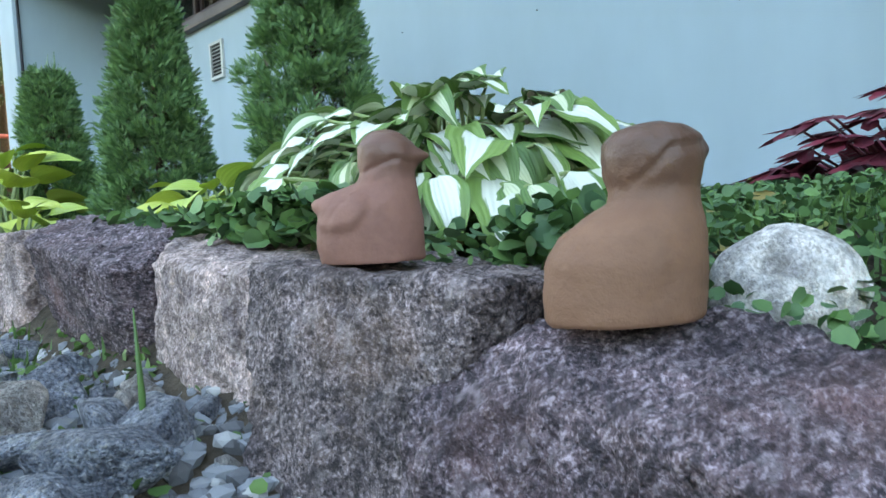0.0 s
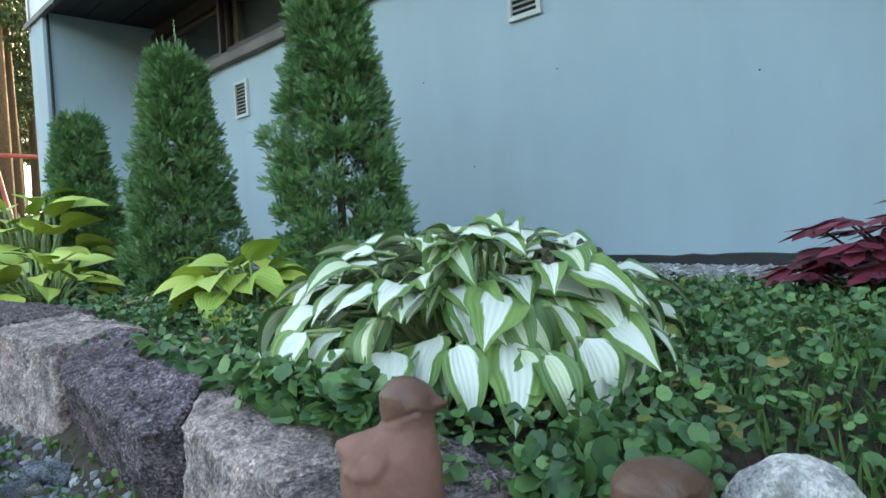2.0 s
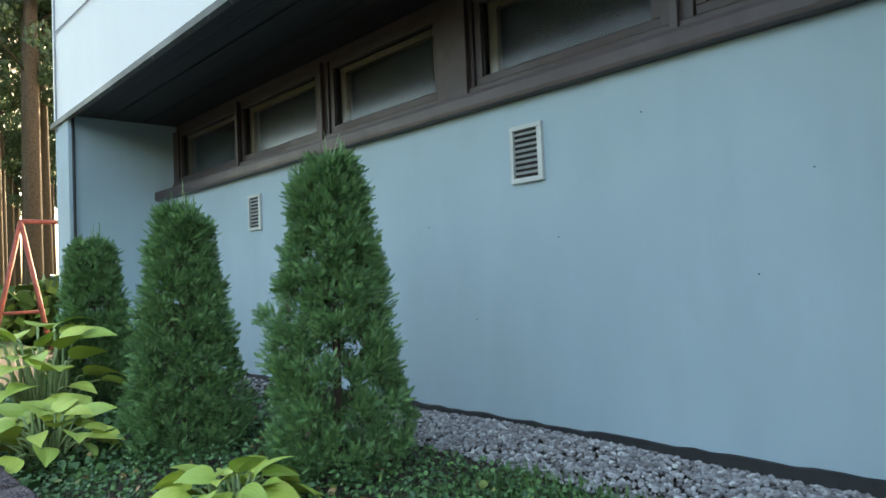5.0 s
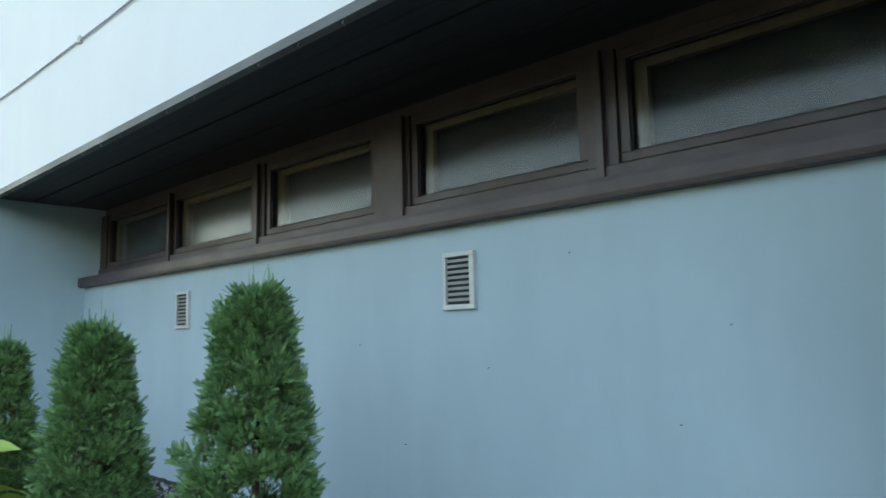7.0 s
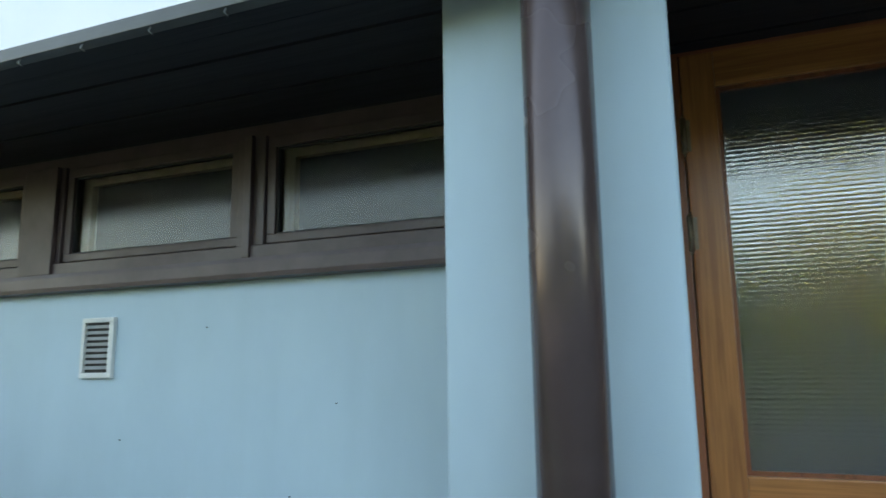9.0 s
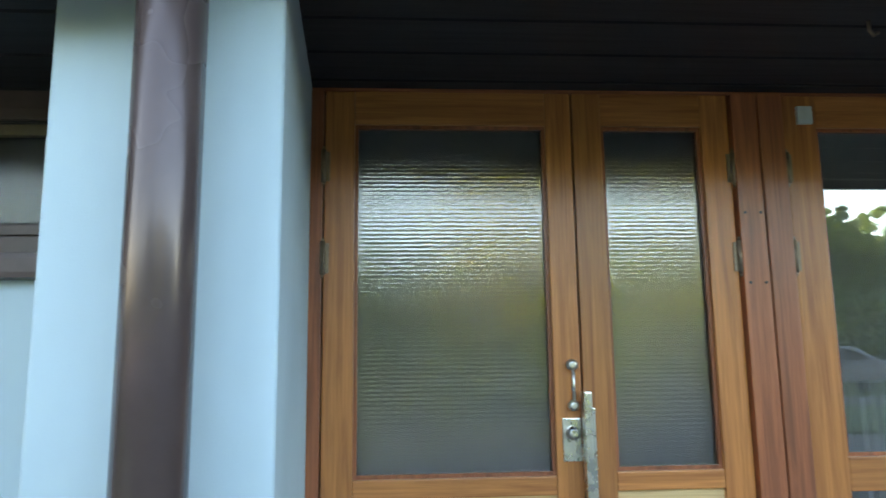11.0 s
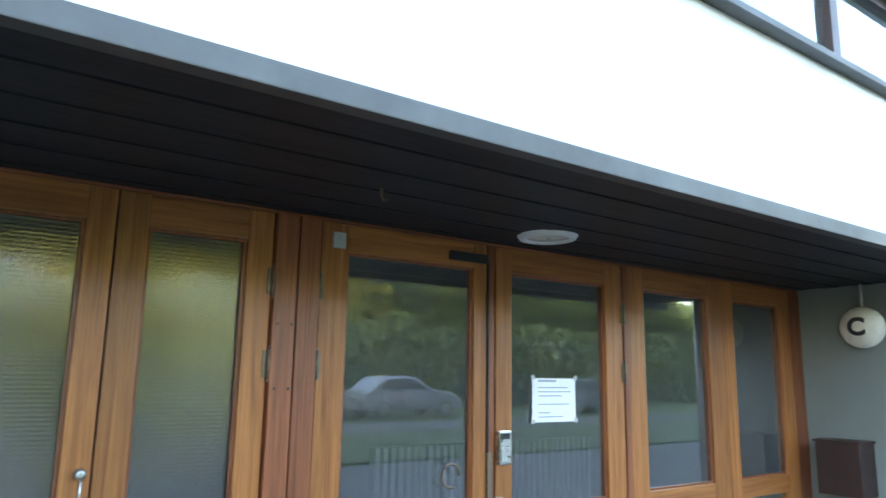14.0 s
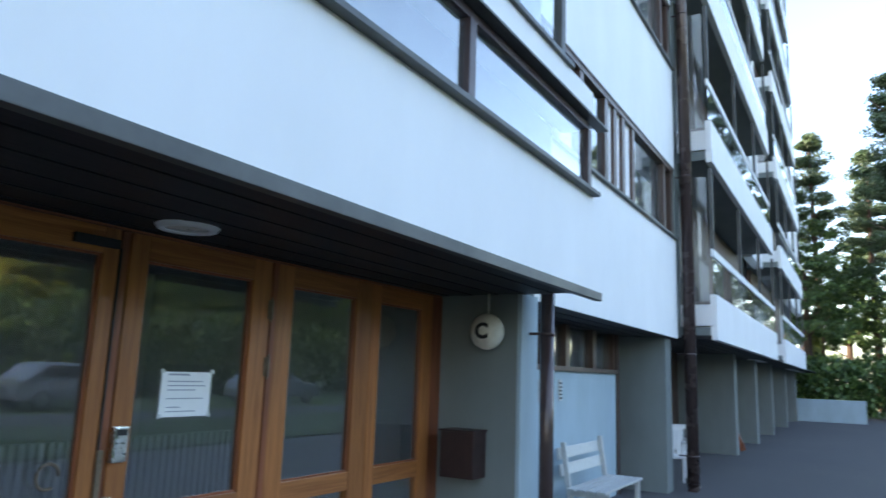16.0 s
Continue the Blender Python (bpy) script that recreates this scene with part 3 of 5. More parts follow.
# recess under the wing: blue panel wall, timber windows, cross walls
structure("wall_recess", boxes((5.95, 11.0, 2.62, 2.8, 0.0, 1.66)), M_WALL, "pale blue painted panel wall in the recess", "wall")
# second box is unseen, added behind the windows to keep leaking sun out
structure("wall_recess_back", boxes((11.12, 42.0, 3.3, 3.45, 0.0, 2.26), (5.96, 11.0, 3.3, 3.45, 0.0, 2.26), (11.0, 11.12, 2.60, 3.45, 0.0, 2.22)), M_DARKWOOD, "dark brown boarded back wall with an added sun-blocking stretch", "wall")
rw = empty("window_band", "brown timber windows above the blue panel", "window", kind="structure")
part("sill", boxes((5.95, 11.05, 2.58, 2.72, 1.66, 1.72), bevel=0.006), M_DARKWOOD, rw)
for s in (6.1, 8.35, 9.1, 10.1, 11.0):
    part("post", boxes((s - 0.07, s + 0.07, 2.63, 2.75, 1.72, 2.23)), M_DARKWOOD, rw)
for a, b in ((6.17, 8.28), (8.42, 9.03), (9.17, 10.03), (10.17, 10.93)):
    part("pane", boxes((a, b, 2.70, 2.706, 1.72, 2.23)), M_GLASS, rw)
part("backing", boxes((5.95, 11.0, 2.95, 3.0, 1.6, 2.26)), M_INNER, rw, "dim interior")
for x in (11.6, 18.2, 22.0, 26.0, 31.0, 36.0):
    structure("cross_wall", boxes((x, x + 0.35, 2.05, 3.3, 0.0, 2.25), bevel=0.01), M_WALL_SHADE, "rendered cross wall under the block, shade in its grey", "wall")

# balconies of the far wing
def balcony(x0, x1, zb, glazed):
    b = empty("balcony", "white balcony with a tall solid parapet and glazing" if glazed else "white balcony with a solid parapet", "balcony", "balconies of the far wing", (x0, 1.45, zb))
    part("parapet", boxes((x0, x1, 1.42, 1.52, zb, zb + 0.70), bevel=0.008), M_WHITE, b)
    part("slab", boxes((x0 + 0.02, x1 - 0.02, 1.52, 2.4, zb + 0.05, zb + 0.22)), M_WALL_SHADE, b, "slab with shade in its grey")
    part("side", boxes((x0 + 0.02, x0 + 0.08, 1.52, 2.05, zb + 0.20, zb + 0.55)), M_WHITE, b)
    part("rail", boxes((x0, x1, 1.45, 1.49, zb + 1.30, zb + 1.42)), M_WHITE, b, "white top rail")
    if glazed:
        part("pane", boxes((x0 + 0.02, x1 - 0.02, 1.466, 1.472, zb + 0.70, zb + 1.30)), M_GLASS, b, "clear glazing above the parapet")
        part("end_pane", boxes((x0 + 0.03, x0 + 0.036, 1.53, 2.05, zb + 0.60, zb + 2.6)), M_GLASS, b)
    for i in range(4):
        x = x0 + 0.05 + (x1 - x0 - 0.1) * i / 3
        part("bracket", boxes((x - 0.02, x + 0.02, 1.44, 1.50, zb + 1.42, zb + STOREY - 0.1)), M_FASCIA, b)
    part("rear_wall", boxes((x0 + 0.1, x1 - 0.1, 2.30, 2.42, zb + 0.22, zb + STOREY)), M_DARKWOOD, b, "dark brown boarded rear wall")
    return b


for k in range(6):
    balcony(12.3, 21.6, 2.23 + STOREY * k, True)
    balcony(24.0, 33.0, 2.23 + STOREY * k, k % 2 == 0)
    structure("far_spandrel", boxes((21.6, 24.0, 1.95, 2.2, 2.23 + STOREY * k, 2.23 + STOREY * k + 1.5), (33.0, 41.0, 1.95, 2.2, 2.23 + STOREY * k, 2.23 + STOREY * k + 1.5)), M_WHITE, "white rendered spandrel of the far wing", "facade")
structure("low_wall", boxes((37.5, 37.9, -0.6, 2.4, 0.0, 1.0), bevel=0.02), M_WALL, "low pale blue rendered wall across the yard", "wall")
structure("wing_cross_wall", boxes((12.0, 12.3, 1.96, 2.5, 2.26, 19)), M_WALL_SHADE, "edge wall between wing and balconies, shade in its grey", "wall")


# drainpipes
def drainpipe(x, y, r, z1, label, brackets):
    p = empty("drainpipe", label, "drainpipe", at=(x, y, 0))
    part("pipe", tube([(x, y, 0.05), (x, y, z1)], r, 28), M_PIPE, p)
    part("shoe", tube([(x, y, 0.12), (x, y, 0.04), (x, y - 0.06, 0.0)], r * 1.08, 20), M_PIPE, p)
    for z in brackets:
        part("bracket", tube([(x, y, z - 0.015), (x, y, z + 0.015)], r * 1.1, 24), M_PIPE, p)
        part("arm", boxes((x - 0.012, x + 0.012, y, y + 0.2, z - 0.01, z + 0.01)), M_PIPE, p)
    return p


drainpipe(0.228, 1.39, 0.066, 2.9, "dark brown glossy metal drainpipe against the pier", (0.35,))
drainpipe(5.80, 1.56, 0.052, 2.22, "dark brown metal drainpipe beside the entrance", (0.4, 1.9))
drainpipe(12.12, 1.80, 0.09, 19.0, "dark brown metal drainpipe up the far facade", (0.5, 2.0, 4.8, 7.6))

# ---- entrance doors ----
ent = empty("door_1", "varnished wooden entrance front with glazed doors", "door", kind="structure")
ZT = 2.166
part("jamb", boxes((0.362, 0.408, 2.37, 2.46, 0.0, ZT), bevel=0.004), M_RED, ent)
part("threshold", boxes((0.36, 5.66, 2.36, 2.50, 0.0, 0.03), bevel=0.005), M_FASCIA, ent, "grey metal threshold")
part("head_rail", boxes((0.36, 5.66, 2.385, 2.48, ZT + 0.002, 2.185), bevel=0.003), M_REDX, ent)
part("post", boxes((1.818, 1.908, 2.36, 2.47, 0.0, ZT), bevel=0.006), M_RED, ent)
part("post", boxes((1.914, 2.002, 2.36, 2.47, 0.0, ZT), bevel=0.006), M_RED, ent)
part("post", boxes((2.872, 2.912, 2.385, 2.47, 0.0, ZT), bevel=0.004), M_RED, ent)
part("post", boxes((3.808, 3.848, 2.375, 2.47, 0.0, ZT), bevel=0.004), M_RED, ent)
part("jamb", boxes((5.52, 5.66, 2.38, 2.47, 0.0, ZT), bevel=0.006), M_RED, ent)


def leaf_door(name, x0, x1, g0, g1, zg, pane_mat, lower, label):
    """A framed, glazed leaf with a pane above the middle rail and a board or pane below it."""
    d = part(name, boxes((x0, g0, 2.38, 2.44, 0.03, ZT), bevel=0.006), M_OAK, ent, label)
    part("stile", boxes((g1, x1, 2.38, 2.44, 0.03, ZT), bevel=0.006), M_OAK, d)
    part("rail", boxes((g0, g1, 2.381, 2.439, 2.05, ZT), bevel=0.004), M_OAKX, d)
    part("rail", boxes((g0, g1, 2.381, 2.439, zg - (0.11 if lower == "pane" else 0.06), zg), bevel=0.005), M_OAKX, d)
    part("rail", boxes((g0, g1, 2.381, 2.439, 0.03, 0.25), bevel=0.005), M_OAKX, d)
    part("bead", boxes((g0, g0 + 0.012, 2.395, 2.41, zg, 2.05), (g1 - 0.012, g1, 2.395, 2.41, zg, 2.05), (g0 + 0.012, g1 - 0.012, 2.395, 2.41, 2.038, 2.05), (g0 + 0.012, g1 - 0.012, 2.395, 2.41, zg, zg + 0.012)), M_RED, d)
    part("pane", boxes((g0, g1, 2.412, 2.418, zg, 2.05)), pane_mat, d)
    if lower == "board":
        part("board", boxes((g0, g1, 2.395, 2.42, 0.25, zg - 0.06)), M_PLY, d, "pale plywood board")
    else:
        part("pane", boxes((g0, g1, 2.412, 2.418, 0.25, zg - 0.11)), pane_mat, d)
    return d


dA = leaf_door("door_leaf", 0.412, 1.253, 0.512, 1.163, 0.885, M_REED, "board", "wide leaf with reeded glass and plywood board")
dB = leaf_door("door_leaf", 1.259, 1.812, 1.359, 1.713, 0.895, M_REED, "board", "narrow leaf with reeded glass")
dC = leaf_door("door_leaf", 2.012, 2.862, 2.133, 2.787, 0.925, M_GLASS, "pane", "leaf with clear glass and a rubbing strip")
dD = leaf_door("door_leaf", 2.918, 3.802, 3.014, 3.67, 0.955, M_GLASS, "pane", "leaf with clear glass and a keypad")
dE = leaf_door("fixed_light", 3.852, 4.74, 3.988, 4.58, 0.965, M_GLASS, "pane", "fixed glazed light")
dF = leaf_door("fixed_light", 4.744, 5.518, 4.85, 5.38, 0.965, M_GLASS, "pane", "fixed glazed light")
part("seal", boxes((2.863, 2.871, 2.372, 2.43, 1.22, 2.08)), M_BLACK, dC, "dark rubber seal along the edge")
part("edge_plate", boxes((2.86, 2.886, 2.366, 2.38, 0.4, 1.22), bevel=0.002), M_BRASS, dC, "worn brass edge plate")
part("pull_bar", boxes((2.90, 2.925, 2.335, 2.375, 0.55, 1.03), bevel=0.004), M_STEEL, dD, "flat steel pull bar")
part("closer", boxes((2.64, 2.85, 2.355, 2.381, 2.075, 2.115), bevel=0.004), M_BLACK, dC, "dark door closer arm")
part("contact", boxes((2.06, 2.115, 2.368, 2.381, 2.06, 2.125), bevel=0.004), M_VENT, dC, "grey alarm contact box")


def hinge(x, z, parent):
    bm = tube([(x, 2.372, z - 0.055), (x, 2.372, z + 0.055)], 0.009, 10)
    tube([(x, 2.372, z + 0.055), (x, 2.372, z + 0.068)], [0.006, 0.004], 8, bm)
    tube([(x, 2.372, z - 0.068), (x, 2.372, z - 0.055)], [0.004, 0.006], 8, bm)
    box(bm, x - 0.02, x + 0.02, 2.374, 2.383, z - 0.05, z + 0.05)
    part("hinge", bm, M_BRASS, parent, "worn metal barrel hinge")


for x, d in ((0.41, dA), (1.815, dB), (2.008, dC), (3.806, dD)):
    for z in (1.90, 1.59, 0.35):
        hinge(x, z, d)
# lock and long handle on the wide leaf
part("lock_plate", boxes((1.185, 1.245, 2.372, 2.381, 0.93, 1.065), bevel=0.003), M_STEEL, dA, "steel lock plate")
part("lock_knob", tube([(1.215, 2.375, 1.02), (1.215, 2.35, 1.02), (1.215, 2.34, 1.02)], [0.022, 0.022, 0.012], 16), M_STEEL, dA, "round lock cylinder")
for z in (1.105, 1.235):
    part("stud", tube([(1.222, 2.38, z), (1.222, 2.362, z), (1.222, 2.356, z)], [0.018, 0.018, 0.008], 14), M_STEEL, dA, "chromed stud")
part("rod", tube([(1.224, 2.366, 1.11), (1.224, 2.366, 1.23)], 0.005, 8), M_STEEL, dA)
part("pull_handle", boxes((1.246, 1.272, 2.325, 2.372, 0.70, 1.15), (1.272, 1.282, 2.33, 2.36, 0.72, 1.10), bevel=0.005), M_STEEL, dA, "long grey pull handle")
for i in range(2):
    for z in (1.74, 1.50):
        part("screw", tube([(1.838 + i * 0.055, 2.361, z), (1.838 + i * 0.055, 2.357, z)], 0.005, 8), M_BLACK, ent)
# added sheets that lift the brightness of the reeded panes from behind
part("blind", boxes((0.46, 1.215, 2.455, 2.46, 0.25, 2.12), (1.30, 1.77, 2.455, 2.46, 0.25, 2.12)), M_REEDBACK, ent, "grey sheet added to brighten the reeded glass")
bm = bmesh.new()
ringp = [(2.66 + 0.045 * math.cos(a * 0.349), 2.372, 1.135 + 0.05 * math.sin(a * 0.349)) for a in range(16)]
part("ring_handle", tube(ringp, 0.007, 8), M_BRASS, dC, "curved brass pull")
rad = empty("radiator", "white ribbed radiator inside the vestibule", "radiator", at=(3.8, 2.95, 0.0))
for i in range(34):
    part("rib", boxes((3.0 + i * 0.055, 3.03 + i * 0.055, 3.6, 3.68, 0.1, 1.12), bevel=0.004), M_VENT, rad)
# vestibule seen through the clear panes
structure("vestibule_floor", boxes((0.36, 5.66, 2.5, 5.9, 0.0, 0.012)), M_ASPHALT, "dark grey vestibule floor", "floor")

# keypad, notice
kp = empty("keypad", "small grey metal door keypad with rows of buttons", "keypad", at=(2.955, 2.38, 1.24))
part("case", boxes((2.918, 2.988, 2.352, 2.381, 1.165, 1.315), bevel=0.006), M_STEEL, kp)
part("display", boxes((2.928, 2.978, 2.349, 2.353, 1.278, 1.303)), M_BLACK, kp, "dark strip")
for r in range(4):
    for c in range(3):
        part("button", boxes((2.929 + c * 0.018, 2.942 + c * 0.018, 2.348, 2.353, 1.18 + r * 0.023, 1.196 + r * 0.023), bevel=0.002), M_VENT, kp)

bm = bmesh.new()
front = [[bm.verts.new((3.163 + 0.297 * i / 6, 2.4035 - 0.003 * math.sin(i * 0.55 + 0.3 * j), 1.342 + 0.21 * j / 5)) for i in range(7)] for j in range(6)]
back = [[bm.verts.new(v.co + Vector((0, 0.0015, 0))) for v in row] for row in front]
for j in range(5):
    for i in range(6):
        bm.faces.new((front[j][i], front[j][i + 1], front[j + 1][i + 1], front[j + 1][i]))
        bm.faces.new((back[j][i + 1], back[j][i], back[j + 1][i], back[j + 1][i + 1]))
notice = thing("notice", bm, M_SHEET, "white sheet of printed paper taped to the door glass", "notice")
rng = random.Random(2)
for k, (z, l) in enumerate(((1.535, 0.12), (1.505, 0.2), (1.485, 0.22), (1.465, 0.16), (1.425, 0.21), (1.385, 0.08), (1.365, 0.17))):
    part("print_line", boxes((3.20, 3.20 + l, 2.3990, 2.3995, z, z + (0.009 if k == 0 else 0.0045))), M_INK, notice, "line of grey print")
for x in (3.165, 3.455):
    for z in (1.345, 1.553):
        part("tape", boxes((x - 0.012, x + 0.012, 2.398, 2.3985, z - 0.008, z + 0.012)), M_VENT, notice, "strip of clear tape")

# ceiling lamp, hook
lamp = empty("ceiling_lamp", "round white recessed ceiling lamp in the dark soffit", "lamp", at=(2.975, 2.09, 2.18))
def ring(cx, cy, z, r0, r1, h):
    bm = bmesh.new()
    loops = []
    for r, dz in ((r0, 0), (r0 + (r1 - r0) * 0.15, -h), (r1 - (r1 - r0) * 0.3, -h * 0.9), (r1, 0)):
        loops.append([bm.verts.new((cx + r * math.cos(a * math.pi / 18), cy + r * math.sin(a * math.pi / 18), z + dz)) for a in range(36)])
    for a, b in zip(loops, loops[1:]):
        for k in range(36):
            bm.faces.new((a[k], a[(k + 1) % 36], b[(k + 1) % 36], b[k])).smooth = True
    return bm
part("rim", ring(2.975, 2.09, 2.182, 0.095, 0.138, 0.02), M_PAPER, lamp, "white enamelled rim")
part("diffuser", tube([(2.975, 2.09, 2.172), (2.975, 2.09, 2.182)], 0.097, 32), M_OPAL, lamp, "ribbed opal glass")
thing("ceiling_hook", tube([(1.98, 1.86, 2.185), (1.98, 1.86, 2.155), (1.992, 1.86, 2.14), (2.005, 1.86, 2.15)], 0.005, 8), M_BRASS, "small metal hook in the soffit", "hook")

# globe lamp with its letter, and the post box on the side wall
gl = empty("globe_lamp", "pale opal lamp with a black letter C on the side wall", "lamp", at=(5.57, 1.98, 1.9))
bm = bmesh.new()
bmesh.ops.create_uvsphere(bm, u_segments=28, v_segments=16, radius=0.135, matrix=Matrix.Translation((5.56, 1.935, 1.90)) @ Matrix.Diagonal((0.7, 1.0, 0.98, 1)))
for f in bm.faces:
    f.smooth = True
part("globe", bm, M_OPAL, gl)
part("stem", tube([(5.58, 1.935, 2.02), (5.58, 1.935, 2.18)], 0.008, 10), M_VENT, gl)
part("backplate", boxes((5.632, 5.66, 1.90, 1.97, 1.86, 1.94), bevel=0.004), M_VENT, gl)
cu = bpy.data.curves.new("letter", "FONT")
cu.body, cu.size, cu.extrude, cu.align_x, cu.align_y, cu.offset = "C", 0.15, 0.002, "CENTER", "CENTER", 0.006
letter = new("letter", cu)
letter.data.materials.append(M_BLACK)
letter.matrix_basis = Matrix.Translation((5.462, 1.93, 1.895)) @ Matrix(((0, 0, -1, 0), (-1, 0, 0, 0), (0, 1, 0, 0), (0, 0, 0, 1)))
letter.parent = gl
letter.matrix_parent_inverse = gl.matrix_basis.inverted()
pb = empty("post_box", "dark brown metal post box on the side wall", "post box", at=(5.6, 2.15, 0.85))
part("body", boxes((5.46, 5.66, 1.97, 2.24, 0.86, 1.18), bevel=0.008), M_BOX, pb)
part("lid", boxes((5.45, 5.66, 1.96, 2.25, 1.18, 1.195), bevel=0.004), M_BOX, pb)


# ---- wall fittings ----
def vent(x0, x1, z0, z1):
    v = empty("wall_vent", "pale metal louvred vent set in the blue wall", "vent", "wall vents", (x0, 1.91, z0))
    part("frame", boxes((x0, x1, 1.900, 1.918, z0, z0 + 0.018), (x0, x1, 1.900, 1.918, z1 - 0.016, z1), (x0, x0 + 0.014, 1.900, 1.918, z0 + 0.018, z1 - 0.016), (x1 - 0.02, x1, 1.900, 1.918, z0 + 0.018, z1 - 0.016), bevel=0.003), M_VENT, v)
    part("backing", boxes((x0 + 0.01, x1 - 0.01, 1.9115, 1.9135, z0 + 0.01, z1 - 0.01)), M_BLACK, v, "dark opening")
    n = 8
    for i in range(n):
        z = z0 + 0.022 + (z1 - z0 - 0.045) * (i + 0.35) / n
        bm = bmesh.new()
        a = [bm.verts.new(p) for p in ((x0 + 0.013, 1.902, z), (x1 - 0.019, 1.902, z), (x1 - 0.019, 1.9105, z + 0.011), (x0 + 0.013, 1.9105, z + 0.011))]
        bm.faces.new(a)
        bmesh.ops.solidify(bm, geom=bm.faces[:], thickness=0.0025)
        part("slat", bm, M_VENT, v)
    return v


vent(-1.535, -1.393, 1.178, 1.378)
vent(-3.535, -3.393, 1.160, 1.360)
bm = bmesh.new()
rng = random.Random(8)
for x, z in ((-1.02, 1.33), (-1.35, 0.98), (-2.0, 1.06), (-0.7, 0.84), (-0.55, 1.1), (-1.75, 0.7)):
    box(bm, x, x + 0.0035, 1.911, 1.916, z, z + 0.0035)
tagged(thing("wall_screws", bm, M_BLACK, "tiny dark screw heads in the wall", "screw"), kind="stuff")
# cable down the white facade
cb = empty("cable", "thin grey cable clipped along the white facade", "cable", at=(-5.15, 1.2, 2.45))
part("run", tube([(-5.15, 1.316, 2.64), (-4.3, 1.317, 2.61), (-3.1, 1.317, 2.585), (-1.0, 1.317, 2.58)], 0.005, 6), M_INK, cb)
part("riser", tube([(-5.15, 1.315, 1.95), (-5.15, 1.315, 4.5)], 0.006, 6), M_INK, cb)
part("clip", boxes((-3.44, -3.41, 1.308, 1.326, 2.575, 2.61), bevel=0.003), M_VENT, cb, "pale cable clip")
thing("corner_rod", tube([(-4.86, 1.345, 0.3), (-4.86, 1.345, 2.0)], 0.009, 8), M_BLACK, "thin dark rod down the end wall", "rod")

# ---- stones ----
def stone(name, top, bottom, material, label, category, seed, rough=0.012, group="", chips=0.005, fine=0.0075):
    """A broken block: a cut-out top over a base, cut fine, then split into chipped facets and roughened."""
    bm = bmesh.new()
    lo = [bm.verts.new(p) for p in bottom]
    hi = [bm.verts.new(p) for p in top]
    bm.faces.new(lo[::-1])
    bm.faces.new(hi)
    n = len(top)
    for i in range(n):
        bm.faces.new((lo[i], lo[(i + 1) % n], hi[(i + 1) % n], hi[i]))
    bmesh.ops.recalc_face_normals(bm, faces=bm.faces[:])
    bmesh.ops.bevel(bm, geom=bm.edges[:], offset=chips, segments=1, affect="EDGES", profile=0.5)
    bmesh.ops.triangulate(bm, faces=bm.faces[:])
    for _ in range(9):
        long = [e for e in bm.edges if e.calc_length() > fine]
        if not long or len(bm.verts) > 14000:
            break
        bmesh.ops.subdivide_edges(bm, edges=long, cuts=1)
        bmesh.ops.triangulate(bm, faces=[f for f in bm.faces if len(f.verts) > 3])
    bm.normal_update()
    off = Vector((seed * 3.1, seed * 1.7, seed))
    moves = []
    for v in bm.verts:
        d = 0.0
        for size, amount in ((15, 1.0), (34, 0.6)):
            p = noise.voronoi(v.co * size + off)[1][0]
            tilt = noise.cell_vector(p * 7.3)
            d += ((v.co * size + off - p).dot(tilt - Vector((0.5, 0.5, 0.5))) + (tilt.x - 0.5) * 0.45) * rough * amount
        d += noise.noise(v.co * 22 + off) * rough * 0.5 + (noise.turbulence(v.co * 80 + off, 3, True) - 0.5) * rough * 0.7
        moves.append(v.normal * d)
    for v, d in zip(bm.verts, moves):
        v.co += d
    for f in bm.faces:
        f.smooth = True
    return thing(name, bm, material, label, category, group)


G = "granite edging stones"
stone("edging_stone", [(-0.424, 0.268, 0.289), (-0.320, 0.266, 0.284), (-0.214, 0.284, 0.278), (-0.222, 0.42, 0.270), (-0.43, 0.44, 0.285)],
      [(-0.360, 0.216, 0.02), (-0.330, 0.214, 0.02), (-0.285, 0.232, 0.02), (-0.26, 0.43, 0.02), (-0.42, 0.45, 0.02)], M_GRAN, "square grey-pink granite block under a clay bird", "stone", 1, 0.006, G)
stone("edging_stone", [(-0.238, 0.248, 0.222), (-0.202, 0.233, 0.211), (-0.176, 0.252, 0.231), (-0.126, 0.248, 0.231), (-0.104, 0.240, 0.224), (0.05, 0.185, 0.205), (0.10, 0.25, 0.215), (-0.030, 0.300, 0.249), (-0.095, 0.350, 0.257), (-0.19, 0.360, 0.257), (-0.205, 0.285, 0.250)],
      [(-0.232, 0.222, 0.0), (-0.200, 0.205, 0.0), (-0.165, 0.212, 0.0), (-0.118, 0.205, 0.0), (-0.085, 0.195, 0.0), (0.05, 0.14, 0.0), (0.11, 0.25, 0.0), (-0.02, 0.32, 0.0), (-0.08, 0.38, 0.0), (-0.20, 0.39, 0.0), (-0.22, 0.28, 0.0)], M_GRAND, "low rough purple-grey granite block under a clay bird", "stone", 2, 0.009, G, 0.003)
stone("edging_stone", [(-0.645, 0.300, 0.288), (-0.54, 0.284, 0.287), (-0.440, 0.288, 0.283), (-0.436, 0.43, 0.285), (-0.69, 0.42, 0.318), (-0.688, 0.335, 0.313)],
      [(-0.655, 0.282, 0.02), (-0.54, 0.268, 0.02), (-0.405, 0.262, 0.02), (-0.42, 0.46, 0.02), (-0.70, 0.46, 0.02), (-0.695, 0.34, 0.02)], M_GRAN2, "pale pink granite block in the bed edge", "stone", 3, 0.006, G, 0.007)
